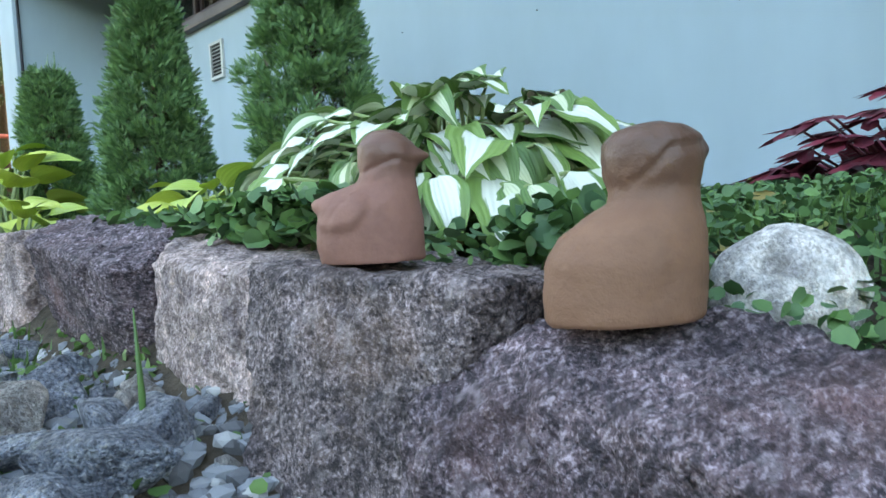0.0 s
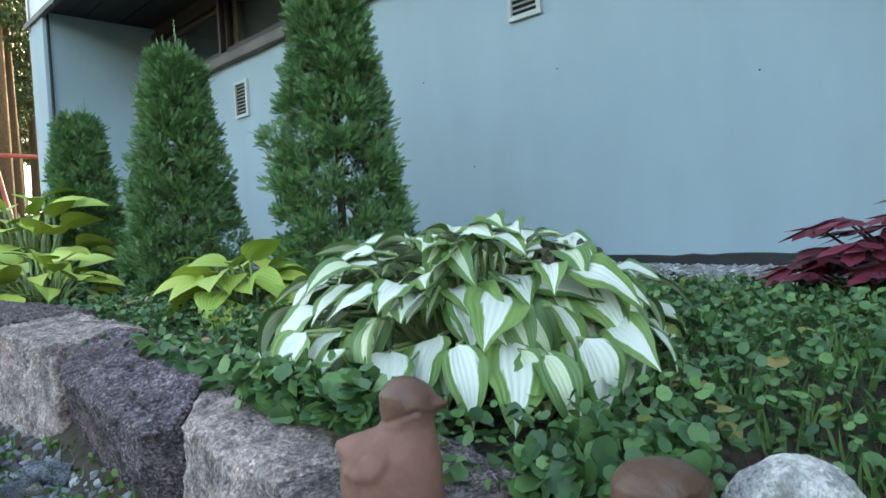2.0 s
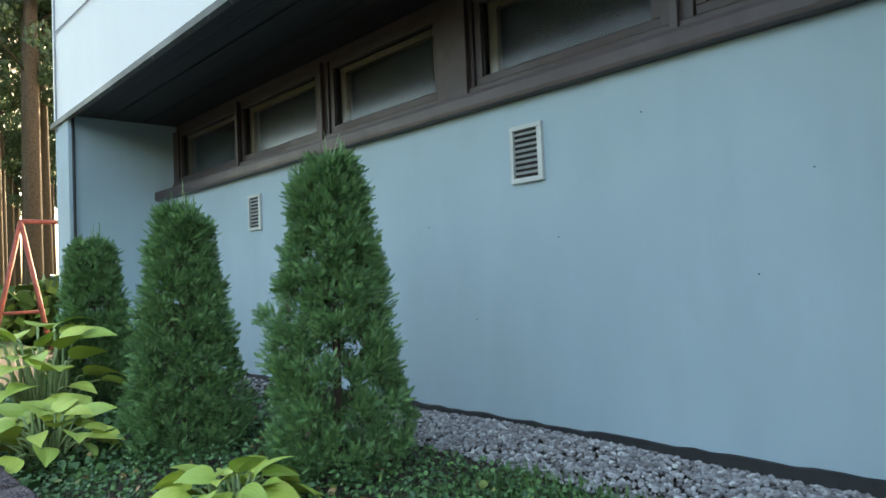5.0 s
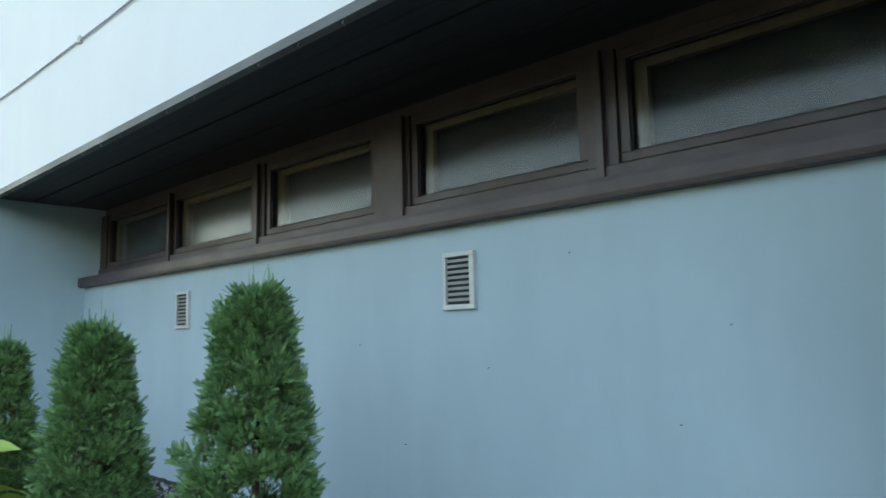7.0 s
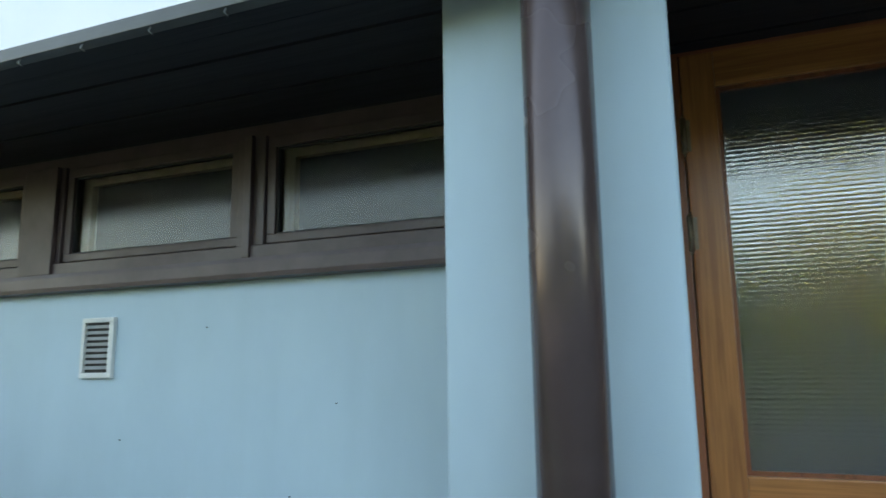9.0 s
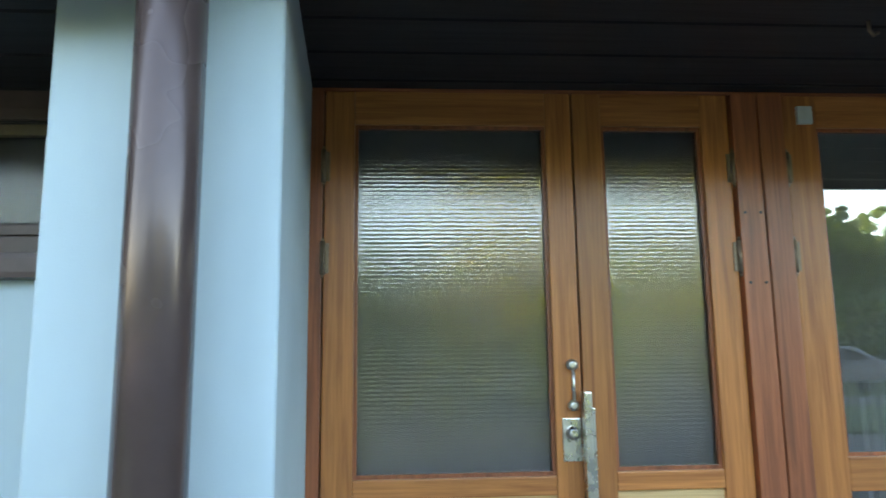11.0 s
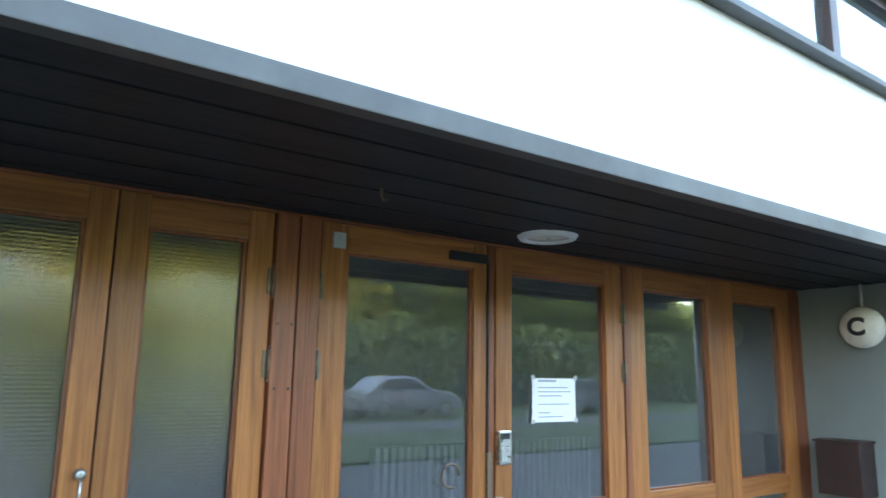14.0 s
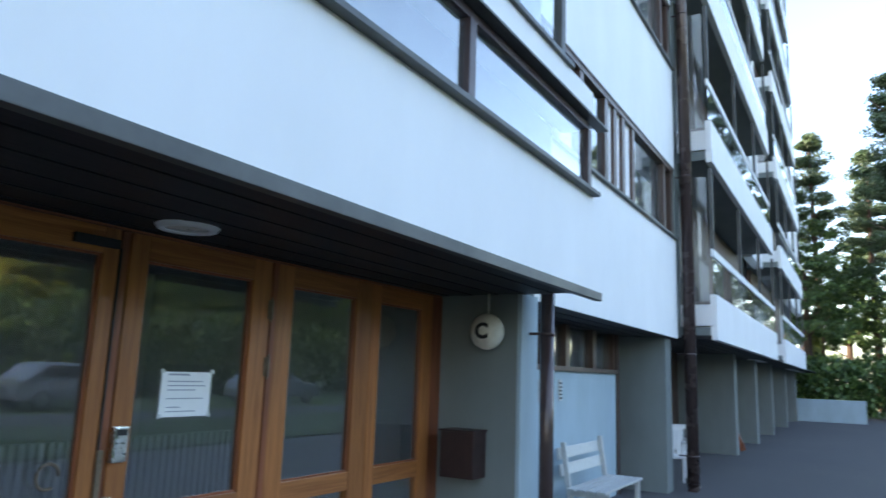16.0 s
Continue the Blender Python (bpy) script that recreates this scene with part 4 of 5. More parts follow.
stone("edging_stone", [(-0.914, 0.257, 0.319), (-0.80, 0.262, 0.302), (-0.677, 0.263, 0.283), (-0.652, 0.300, 0.290), (-0.745, 0.385, 0.331), (-1.08, 0.39, 0.352), (-1.03, 0.33, 0.347)],
      [(-0.95, 0.330, 0.10), (-0.83, 0.325, 0.10), (-0.72, 0.320, 0.10), (-0.69, 0.345, 0.10), (-0.74, 0.45, 0.10), (-1.08, 0.47, 0.10), (-1.02, 0.38, 0.10)], M_GRAND, "dark sloping purple-grey granite stone", "stone", 4, 0.009, G)
stone("edging_stone", [(-1.50, 0.295, 0.335), (-1.30, 0.292, 0.335), (-1.10, 0.300, 0.332), (-1.14, 0.46, 0.337), (-1.56, 0.47, 0.340)],
      [(-1.52, 0.27, 0.05), (-1.30, 0.265, 0.05), (-1.06, 0.30, 0.05), (-1.10, 0.50, 0.05), (-1.56, 0.52, 0.05)], M_GRAN2, "flat-topped grey granite block in the bed edge", "stone", 5, 0.008, G)
stone("edging_stone", [(-2.12, 0.32, 0.338), (-1.62, 0.34, 0.338), (-1.60, 0.52, 0.338), (-2.15, 0.52, 0.34)],
      [(-2.15, 0.28, 0.05), (-1.58, 0.30, 0.05), (-1.58, 0.52, 0.05), (-2.15, 0.52, 0.05)], M_GRAN, "long pale granite block in the bed edge", "stone", 6, 0.010, G, fine=0.015)
stone("edging_stone", [(-2.9, 0.28, 0.32), (-2.20, 0.30, 0.335), (-2.2, 0.52, 0.335), (-2.9, 0.52, 0.33)],
      [(-2.9, 0.26, 0.05), (-2.2, 0.26, 0.05), (-2.2, 0.52, 0.05), (-2.9, 0.52, 0.05)], M_GRAN, "grey granite block in the bed edge", "stone", 7, 0.012, G, fine=0.02)


def shard_mesh(name, material, seed, flat=0.5):
    """An angular splinter of stone: the hull of a few corners, with worn edges."""
    rg = random.Random(seed)
    bm = bmesh.new()
    for _ in range(11):
        p = Vector((rg.gauss(0, 1), rg.gauss(0, 1), rg.gauss(0, 1))).normalized()
        bm.verts.new((p.x * rg.uniform(0.75, 1.1), p.y * rg.uniform(0.7, 1.0), p.z * flat))
    bmesh.ops.convex_hull(bm, input=bm.verts[:])
    bmesh.ops.delete(bm, geom=[v for v in bm.verts if not v.link_faces], context="VERTS")
    bmesh.ops.bevel(bm, geom=bm.edges[:], offset=0.05, segments=1, affect="EDGES", profile=0.5)
    bmesh.ops.triangulate(bm, faces=bm.faces[:])
    bmesh.ops.subdivide_edges(bm, edges=[e for e in bm.edges if e.calc_length() > 0.3], cuts=1)
    for v in bm.verts:
        v.co *= 1 + 0.05 * noise.noise(v.co * 3 + Vector((seed, 0, 0)))
    return mesh(name, bm, material)


# loose stones before the edging
rng = random.Random(11)
blue = [shard_mesh("loose_stone", M_BLUESTONE, 20 + i, 0.42 + 0.06 * i) for i in range(6)]
pale = [shard_mesh("loose_stone", M_PALESTONE, 40 + i, 0.5) for i in range(3)]
spots = [(-0.98, 0.26, 0.045), (-0.64, 0.20, 0.052), (-0.585, 0.255, 0.036), (-0.50, 0.20, 0.046), (-0.42, 0.165, 0.050), (-0.78, 0.25, 0.044), (-0.545, 0.235, 0.034), (-0.46, 0.215, 0.040),
         (-0.36, 0.12, 0.052), (-0.5, 0.13, 0.050), (-0.58, 0.16, 0.050), (-0.85, 0.18, 0.05), (-0.70, 0.16, 0.046), (-1.1, 0.2, 0.05), (-0.9, 0.1, 0.05), (-1.2, 0.12, 0.06), (-1.25, 0.22, 0.045), (-1.4, 0.17, 0.05)]
for _ in range(60):
    spots.append((rng.uniform(-1.7, -0.34), rng.uniform(0.03, 0.27), rng.uniform(0.014, 0.032)))
for k, (x, y, s) in enumerate(spots):
    light = k % 4 == 2
    ob = tagged(new("loose_stone", (pale if light else blue)[(k * 7) % (3 if light else 6)]), "angular pale broken stone on the soil" if light else "angular blue-grey broken stone on the soil", "stone", "loose stones before the bed")
    ob.matrix_basis = pose(x, y, ground_z(x, y) + s * 0.3, rng.uniform(-24, 24), rng.uniform(-24, 24), rng.uniform(0, 360)) @ Matrix.Diagonal((s * rng.uniform(0.9, 1.3), s * rng.uniform(0.7, 1.0), s * 1.1, 1))


def scatter_pebbles(name, count, place, size, material, label, seed):
    """Many small broken stones in one mesh."""
    rg = np.random.default_rng(seed)
    base = bmesh.new()
    bmesh.ops.create_icosphere(base, subdivisions=1, radius=1.0)
    bv = np.array([v.co[:] for v in base.verts])
    bf = np.array([[v.index for v in f.verts] for f in base.faces])
    base.free()
    vs, fs = [], []
    for i in range(count):
        x, y = place(rg)
        s = size * rg.uniform(0.5, 1.4)
        a = rg.uniform(0, 6.28)
        v = bv * (1 + rg.uniform(-0.3, 0.3, (len(bv), 1))) * np.array([s, s * rg.uniform(0.6, 1), s * rg.uniform(0.5, 0.8)])
        c, q = math.cos(a), math.sin(a)
        v = np.stack([v[:, 0] * c - v[:, 1] * q, v[:, 0] * q + v[:, 1] * c, v[:, 2]], 1) + np.array([x, y, ground_z(x, y) + s * 0.2 + max(0, (y - 1.5) * 0.07)])
        fs.append(bf + len(bv) * i)
        vs.append(v)
    me = bpy.data.meshes.new(name)
    me.from_pydata(np.concatenate(vs).tolist(), [], np.concatenate(fs).tolist())
    me.materials.append(material)
    return tagged(new(name, me), label, "gravel", kind="stuff")


scatter_pebbles("wall_gravel", 7800, lambda r: (r.uniform(-4.8, -0.1) if r.random() < 0.35 else r.uniform(-2.4, -0.1), 1.90 - 0.34 * r.random() ** 1.3), 0.0088, M_PEBBLE, "pale grey gravel strip along the wall foot", 5)
scatter_pebbles("front_gravel", 4000, lambda r: (r.uniform(-1.9, 0.0), r.uniform(0.02, 0.29)), 0.009, M_CHIP, "small broken gravel before the edging stones", 6)

# holed pale stone in the bed
bm = bmesh.new()
bmesh.ops.create_icosphere(bm, subdivisions=5, radius=1.0)
for v in bm.verts:
    d = math.hypot(v.co.x + 0.12, v.co.y + 0.1)
    dent = 0.75 * math.exp(-(d / 0.2) ** 2) if v.co.z > 0 else 0
    v.co *= 1 + 0.10 * noise.noise(v.co * 1.7 + Vector((5, 2, 1))) + 0.03 * noise.noise(v.co * 7) + 0.012 * noise.noise(v.co * 22)
    v.co = Vector((v.co.x * 0.050, v.co.y * 0.047, (v.co.z - dent) * 0.041))
for f in bm.faces:
    f.smooth = True
ws = thing("holed_stone", bm, M_WHITESTONE, "pale rounded stone with a hole, lying in the bed", "stone")
ws.matrix_basis = pose(-0.150, 0.520, 0.246, 38, -6, 20)


# ---- clay birds ----
def bird(name, at, yaw, rings, tail, beak, wing, grooves, material, label, size=1.0):
    """A moulded bird: lofted oval rings, a tail lump, a beak and a raised wing, in one mesh."""
    bm = bmesh.new()
    N = 40
    loops = []
    for z, c, a, b in rings:
        loops.append([bm.verts.new((c + a * math.cos(2 * math.pi * k / N), b * math.sin(2 * math.pi * k / N), z)) for k in range(N)])
    for p, q in zip(loops, loops[1:]):
        for k in range(N):
            bm.faces.new((p[k], p[(k + 1) % N], q[(k + 1) % N], q[k]))
    bm.faces.new(loops[0][::-1])
    bm.faces.new(loops[-1])
    bmesh.ops.subdivide_edges(bm, edges=[e for e in bm.edges if abs(e.verts[0].co.z - e.verts[1].co.z) > 1e-4], cuts=1, smooth=0.6)
    bmesh.ops.subdivide_edges(bm, edges=bm.edges[:], cuts=1, use_grid_fill=True)
    bmesh.ops.smooth_vert(bm, verts=bm.verts[:], factor=0.5, use_axis_x=True, use_axis_y=True, use_axis_z=True)
    bx, bz, bl, bh = beak
    for v in bm.verts:
        dx, dz = v.co.x - bx, v.co.z - bz
        w = math.exp(-(dz / bh) ** 2) * max(0, math.cos(math.atan2(v.co.y, max(1e-4, v.co.x - rings[-4][1])))) ** 26
        if v.co.x > rings[-4][1]:
            v.co.x += bl * w
        tx, tz, tl, th = tail
        w = math.exp(-((v.co.z - tz) / th) ** 2) * max(0, -math.cos(math.atan2(v.co.y, v.co.x))) ** 6
        if v.co.x < 0:
            v.co.x -= tl * w
        wx, wz, wa, wb, wd = wing
        r = ((v.co.x - wx) / wa) ** 2 + ((v.co.z - wz) / wb) ** 2
        if r < 1:
            v.co.y += math.copysign(wd * min(1, (1 - r) * 5), v.co.y)
        for x0, z0, x1, z1, dep in grooves:
            ux, uz = x1 - x0, z1 - z0
            q = min(1, max(0, ((v.co.x - x0) * ux + (v.co.z - z0) * uz) / (ux * ux + uz * uz)))
            d = math.hypot(v.co.x - x0 - q * ux, v.co.z - z0 - q * uz)
            v.co.y -= math.copysign(dep * math.exp(-(d / 0.0016) ** 2), v.co.y)
        v.co += 0.0008 * noise.noise_vector(v.co * 70) + 0.0004 * noise.noise_vector(v.co * 200)
    for f in bm.faces:
        f.smooth = True
    bmesh.ops.scale(bm, vec=(size,) * 3, verts=bm.verts[:])
    ob = thing(name, bm, material, label, "ornament", "clay birds")
    ob.matrix_basis = pose(*at, 0, 0, yaw)
    return ob


bird("clay_bird", (-0.331, 0.309, 0.2845), 38,
     [(0, 0.001, 0.0325, 0.0245), (0.002, 0.001, 0.0340, 0.0255), (0.012, 0.0, 0.0350, 0.027), (0.025, 0.0, 0.0345, 0.0275), (0.035, 0.003, 0.0305, 0.0255), (0.044, 0.008, 0.0245, 0.021),
      (0.051, 0.0125, 0.0188, 0.0175), (0.057, 0.0135, 0.0180, 0.0170), (0.062, 0.0138, 0.0190, 0.0182), (0.067, 0.0140, 0.0192, 0.0188), (0.074, 0.0135, 0.0180, 0.0176), (0.080, 0.0130, 0.0125, 0.0125), (0.0835, 0.0130, 0.0065, 0.0065), (0.0845, 0.0130, 0.001, 0.001)],
     (-0.03, 0.041, 0.017, 0.007), (0.0135, 0.066, 0.008, 0.0045), (-0.016, 0.034, 0.021, 0.013, 0.0035), ((0.002, 0.057, 0.022, 0.064, 0.0014), (0.022, 0.064, 0.032, 0.061, 0.0014), (-0.024, 0.024, -0.010, 0.040, 0.001)), M_CLAY_A, "small reddish clay bird standing on a granite block")
bird("clay_bird", (-0.1495, 0.3065, 0.2570), 52,
     [(0, 0.0, 0.0380, 0.0295), (0.002, 0.0, 0.0395, 0.0310), (0.014, 0.0005, 0.0405, 0.032), (0.030, 0.002, 0.0400, 0.032), (0.042, 0.006, 0.0360, 0.029), (0.050, 0.0115, 0.0295, 0.025),
      (0.057, 0.0175, 0.0228, 0.021), (0.063, 0.0180, 0.0222, 0.0205), (0.070, 0.0180, 0.0240, 0.0225), (0.078, 0.0185, 0.0250, 0.0235), (0.086, 0.0185, 0.0240, 0.0225), (0.092, 0.0180, 0.0180, 0.0175), (0.0945, 0.0180, 0.010, 0.010), (0.0952, 0.0180, 0.001, 0.001)],
     (-0.03, 0.030, 0.0, 0.008), (0.0185, 0.081, 0.004, 0.005), (-0.012, 0.030, 0.024, 0.016, 0.0012), ((0.002, 0.066, 0.018, 0.081, 0.0018), (0.018, 0.081, 0.040, 0.083, 0.0016), (-0.022, 0.020, -0.006, 0.016, 0.0012), (0.010, 0.093, 0.014, 0.084, 0.0012)), M_CLAY_B, "brown clay bird with a plump head on a low granite block", 0.94)


# ---- plants ----
def blade(name, material, length, width, arch, fold, point=0.62, ripple=0.0):
    """A leaf blade along +x with a folded midrib, arching down to its tip, with its own UVs."""
    bm = bmesh.new()
    uvl = bm.loops.layers.uv.new("UVMap")
    NU, NV = 6, 11
    rows = []
    for j in range(NV + 1):
        v = j / NV
        w = width * 0.5 * (math.sin(math.pi * min(1, v ** point)) ** 0.85 * (1 - 0.4 * max(0, v - 0.72) / 0.28) if 0 < v < 1 else 0.02)
        ang = arch * v
        x = length * math.sin(ang) / max(arch, 1e-3)
        z = -length * (1 - math.cos(ang)) / max(arch, 1e-3)
        row = []
        for i in range(NU + 1):
            u = i / NU * 2 - 1
            row.append((bm.verts.new((x, u * w, z + abs(u) * w * fold - (u * u) * w * fold * 0.45 + ripple * math.sin(v * 15 + u * 2) * abs(u) + 0.05 * width * u * math.sin(3 * v))), (i / NU, v)))
        rows.append(row)
    for j in range(NV):
        for i in range(NU):
            q = (rows[j][i], rows[j][i + 1], rows[j + 1][i + 1], rows[j + 1][i])
            f = bm.faces.new([k[0] for k in q])
            f.smooth = True
            for lp, k in zip(f.loops, q):
                lp[uvl].uv = k[1]
    me = bpy.data.meshes.new(name)
    bm.to_mesh(me)
    bm.free()
    me.materials.append(material)
    return me


def hosta(at, radius, height, count, blades, label, seed, size=1.0, group="hostas in the bed", lean=(42, 78)):
    h = empty("hosta", label, "plant", group, at)
    rg = random.Random(seed)
    for i in range(count):
        t = (i + 0.5) / count
        az = i * 2.39996 + rg.uniform(-0.3, 0.3)
        rr = radius * (0.10 + 0.55 * math.sqrt(t)) * rg.uniform(0.8, 1.15)
        zz = height * (1.0 - 0.66 * t ** 1.2) * rg.uniform(0.80, 1.12)
        x, y = rr * math.cos(az), rr * math.sin(az)
        tilt = lean[0] - lean[1] * t + rg.uniform(-18, 18)
        s = size * rg.uniform(0.75, 1.12) * (0.84 + 0.2 * t)
        ob = new("leaf", blades[i % len(blades)])
        ob.parent = h
        ob.matrix_basis = Matrix.Translation((x, y, zz)) @ pose(0, 0, 0, 0, 0, math.degrees(az) + rg.uniform(-30, 30)) @ pose(0, 0, 0, rg.uniform(-32, 32), -tilt, 0) @ Matrix.Diagonal((s, s * rg.uniform(0.85, 1.15), s, 1))
        bx, by = 0.25 * radius * math.cos(az) * rg.uniform(0.2, 1), 0.25 * radius * math.sin(az) * rg.uniform(0.2, 1)
        st = new("stalk", mesh("stalk", tube([(bx, by, -0.01), (bx + (x - bx) * 0.35, by + (y - by) * 0.35, zz * 0.66), (bx + (x - bx) * 0.75, by + (y - by) * 0.75, zz * 0.97), (x, y, zz)], [0.0046 * size, 0.0042 * size, 0.0036 * size, 0.0030 * size], 6), M_STEM))
        st.parent = h
    return h


var = [blade("leaf", M_HOSTA, 0.135, 0.088, 1.0, 0.30, ripple=0.003), blade("leaf", M_HOSTA, 0.125, 0.072, 1.3, 0.45, ripple=0.002), blade("leaf", M_HOSTAG, 0.12, 0.064, 1.5, 0.45), blade("leaf", M_HOSTA, 0.140, 0.090, 1.1, 0.24, ripple=0.005),
       blade("leaf", M_HOSTA, 0.11, 0.060, 0.8, 0.5, ripple=0.003), blade("leaf", M_HOSTAG, 0.13, 0.066, 1.8, 0.35, ripple=0.003)]
hosta((-0.605, 0.675, 0.27), 0.36, 0.18, 285, var, "large variegated hosta with white-hearted green leaves", 3, 0.72, lean=(32, 70))
gold = [blade("leaf", M_YELLOW, 0.14, 0.104, 0.8, 0.3), blade("leaf", M_YELLOW, 0.13, 0.092, 1.0, 0.22), blade("leaf", M_YELLOW, 0.12, 0.075, 0.6, 0.45)]
hosta((-1.52, 0.83, 0.285), 0.20, 0.13, 44, gold, "golden-green hosta in the bed", 5, 0.98, lean=(30, 48))
hosta((-2.65, 0.68, 0.285), 0.25, 0.17, 34, gold, "yellow-green hosta with broad leaves", 7, 1.15, lean=(40, 58))
hosta((-3.28, 0.80, 0.285), 0.36, 0.42, 36, gold, "tall yellow-green hosta with broad leaves", 9, 1.6, lean=(40, 55))


def scatter_leaves(name, count, place, size, material, label, category, seed, shape="round", lift=0.05, up=0.6):
    """Small leaves, each a little fan of faces, gathered in one mesh."""
    rg = np.random.default_rng(seed)
    if shape == "round":
        ang = np.linspace(0, 2 * np.pi, 8)[:-1]
        leaf = np.stack([np.cos(ang) * 1.0, np.sin(ang) * 0.9, 0.12 * np.cos(2 * ang)], 1)
        leaf = np.concatenate([[[0, 0, -0.12]], leaf])
        faces = np.array([[0, 1 + k, 1 + (k + 1) % 7] for k in range(7)])
    elif shape == "blade":
        leaf = np.array([[-0.12, 0, 0], [0.12, 0, 0], [0.09, 0.15, 1.2], [-0.09, 0.15, 1.2], [0, 0.5, 2.2]], float)
        faces = np.array([[0, 1, 2], [0, 2, 3], [3, 2, 4]])
    else:
        leaf = np.array([[0, 0, 0], [0.5, 0.32, 0.06], [1.1, 0.26, -0.02], [1.6, 0, -0.18], [1.1, -0.26, -0.02], [0.5, -0.32, 0.06], [0.8, 0, 0.03]], float)
        faces = np.array([[0, 1, 6], [1, 2, 6], [2, 3, 6], [3, 4, 6], [4, 5, 6], [5, 0, 6]])
    vs, fs = [], []
    for i in range(count):
        x, y, z = place(rg)
        s = size * rg.uniform(0.55, 1.25)
        if shape == "blade":
            e = Euler((rg.normal(0, 0.25), rg.normal(0, 0.25), rg.uniform(0, 6.28)))
        else:
            e = Euler((rg.normal(0, up), rg.normal(0, up), rg.uniform(0, 6.28)))
        R = np.array(e.to_matrix())
        vs.append(leaf * s @ R.T + np.array([x, y, z + rg.random() * lift]))
        fs.append(faces + len(leaf) * i)
    me = bpy.data.meshes.new(name)
    me.from_pydata(np.concatenate(vs).tolist(), [], np.concatenate(fs).tolist())
    me.materials.append(material)
    for p in me.polygons:
        p.use_smooth = True
    return tagged(new(name, me), label, category, kind="stuff")


def bed(x0, x1, y0, y1, bias=1.0):
    def place(r):
        for _ in range(20):
            x = x1 - (x1 - x0) * r.random() ** bias
            y = r.uniform(y0, y1)
            if x > -0.24 and y < 0.40 and x < 0.06:
                continue
            break
        return x, y, ground_z(x, y)
    return place


scatter_leaves("ground_cover", 26000, bed(-2.6, 0.35, 0.36, 1.5, 1.3), 0.0068, M_COVER, "low creeping green ground cover in the bed", "ground cover", 1, lift=0.05)
scatter_leaves("ground_cover", 5000, bed(-4.8, -2.2, 0.38, 1.7), 0.016, M_COVER, "low creeping green ground cover by the trees", "ground cover", 2, lift=0.05)
scatter_leaves("ground_cover", 520, bed(-3.5, 0.3, 0.36, 1.4, 1.2), 0.011, M_COVER2, "yellow and russet leaves among the ground cover", "ground cover", 3, lift=0.055)
scatter_leaves("trailing_cover", 1100, lambda r: ((lambda x: (x, 0.345 + abs(r.normal(0, 0.035)), 0.288 + 0.012 * (x < -0.4) + r.uniform(-0.0, 0.035)))(r.choice([r.uniform(-0.62, -0.42), r.uniform(-0.62, -0.42), r.uniform(-1.1, -0.6)]))), 0.0105, M_COVER, "creeping stems trailing over the stones", "ground cover", 4, lift=0.01)
scatter_leaves("near_cover", 420, lambda r: (r.uniform(-0.285, -0.18), r.uniform(0.375, 0.47), r.uniform(0.268, 0.312)), 0.0088, M_COVER, "round green creeping leaves beside the clay birds", "ground cover", 5, lift=0.01, up=0.8)
scatter_leaves("grass", 8500, bed(-1.3, 0.3, 0.62, 1.6), 0.017, M_GRASS, "thin grass at the foot of the wall", "grass", 6, "blade", lift=0.0)
scatter_leaves("front_grass", 200, lambda r: (lambda x, y: (x, y, ground_z(x, y)))(r.uniform(-1.6, -0.75), r.uniform(0.05, 0.3)), 0.015, M_GRASS, "thin grass between the loose stones", "grass", 7, "blade", lift=0.0)


def feather():
    """One flat conifer spray: a stem with paired pointed branchlets, in one joined piece."""
    stem = [(0.015 * math.sin(k), 0.02 * k * k * 0.12, 0.16 * k) for k in range(8)]
    pts, tris = list(stem), []
    for k in range(7):
        for side in (-1, 1):
            l = 0.46 * (1 - (k / 8.5) ** 1.4)
            x, y, z = stem[k]
            pts.append((x + side * l * 0.72, y + 0.05 * side, z + l * 0.85 + 0.05))
            tris.append((k, k + 1, len(pts) - 1))
    return np.array(pts), np.array(tris)


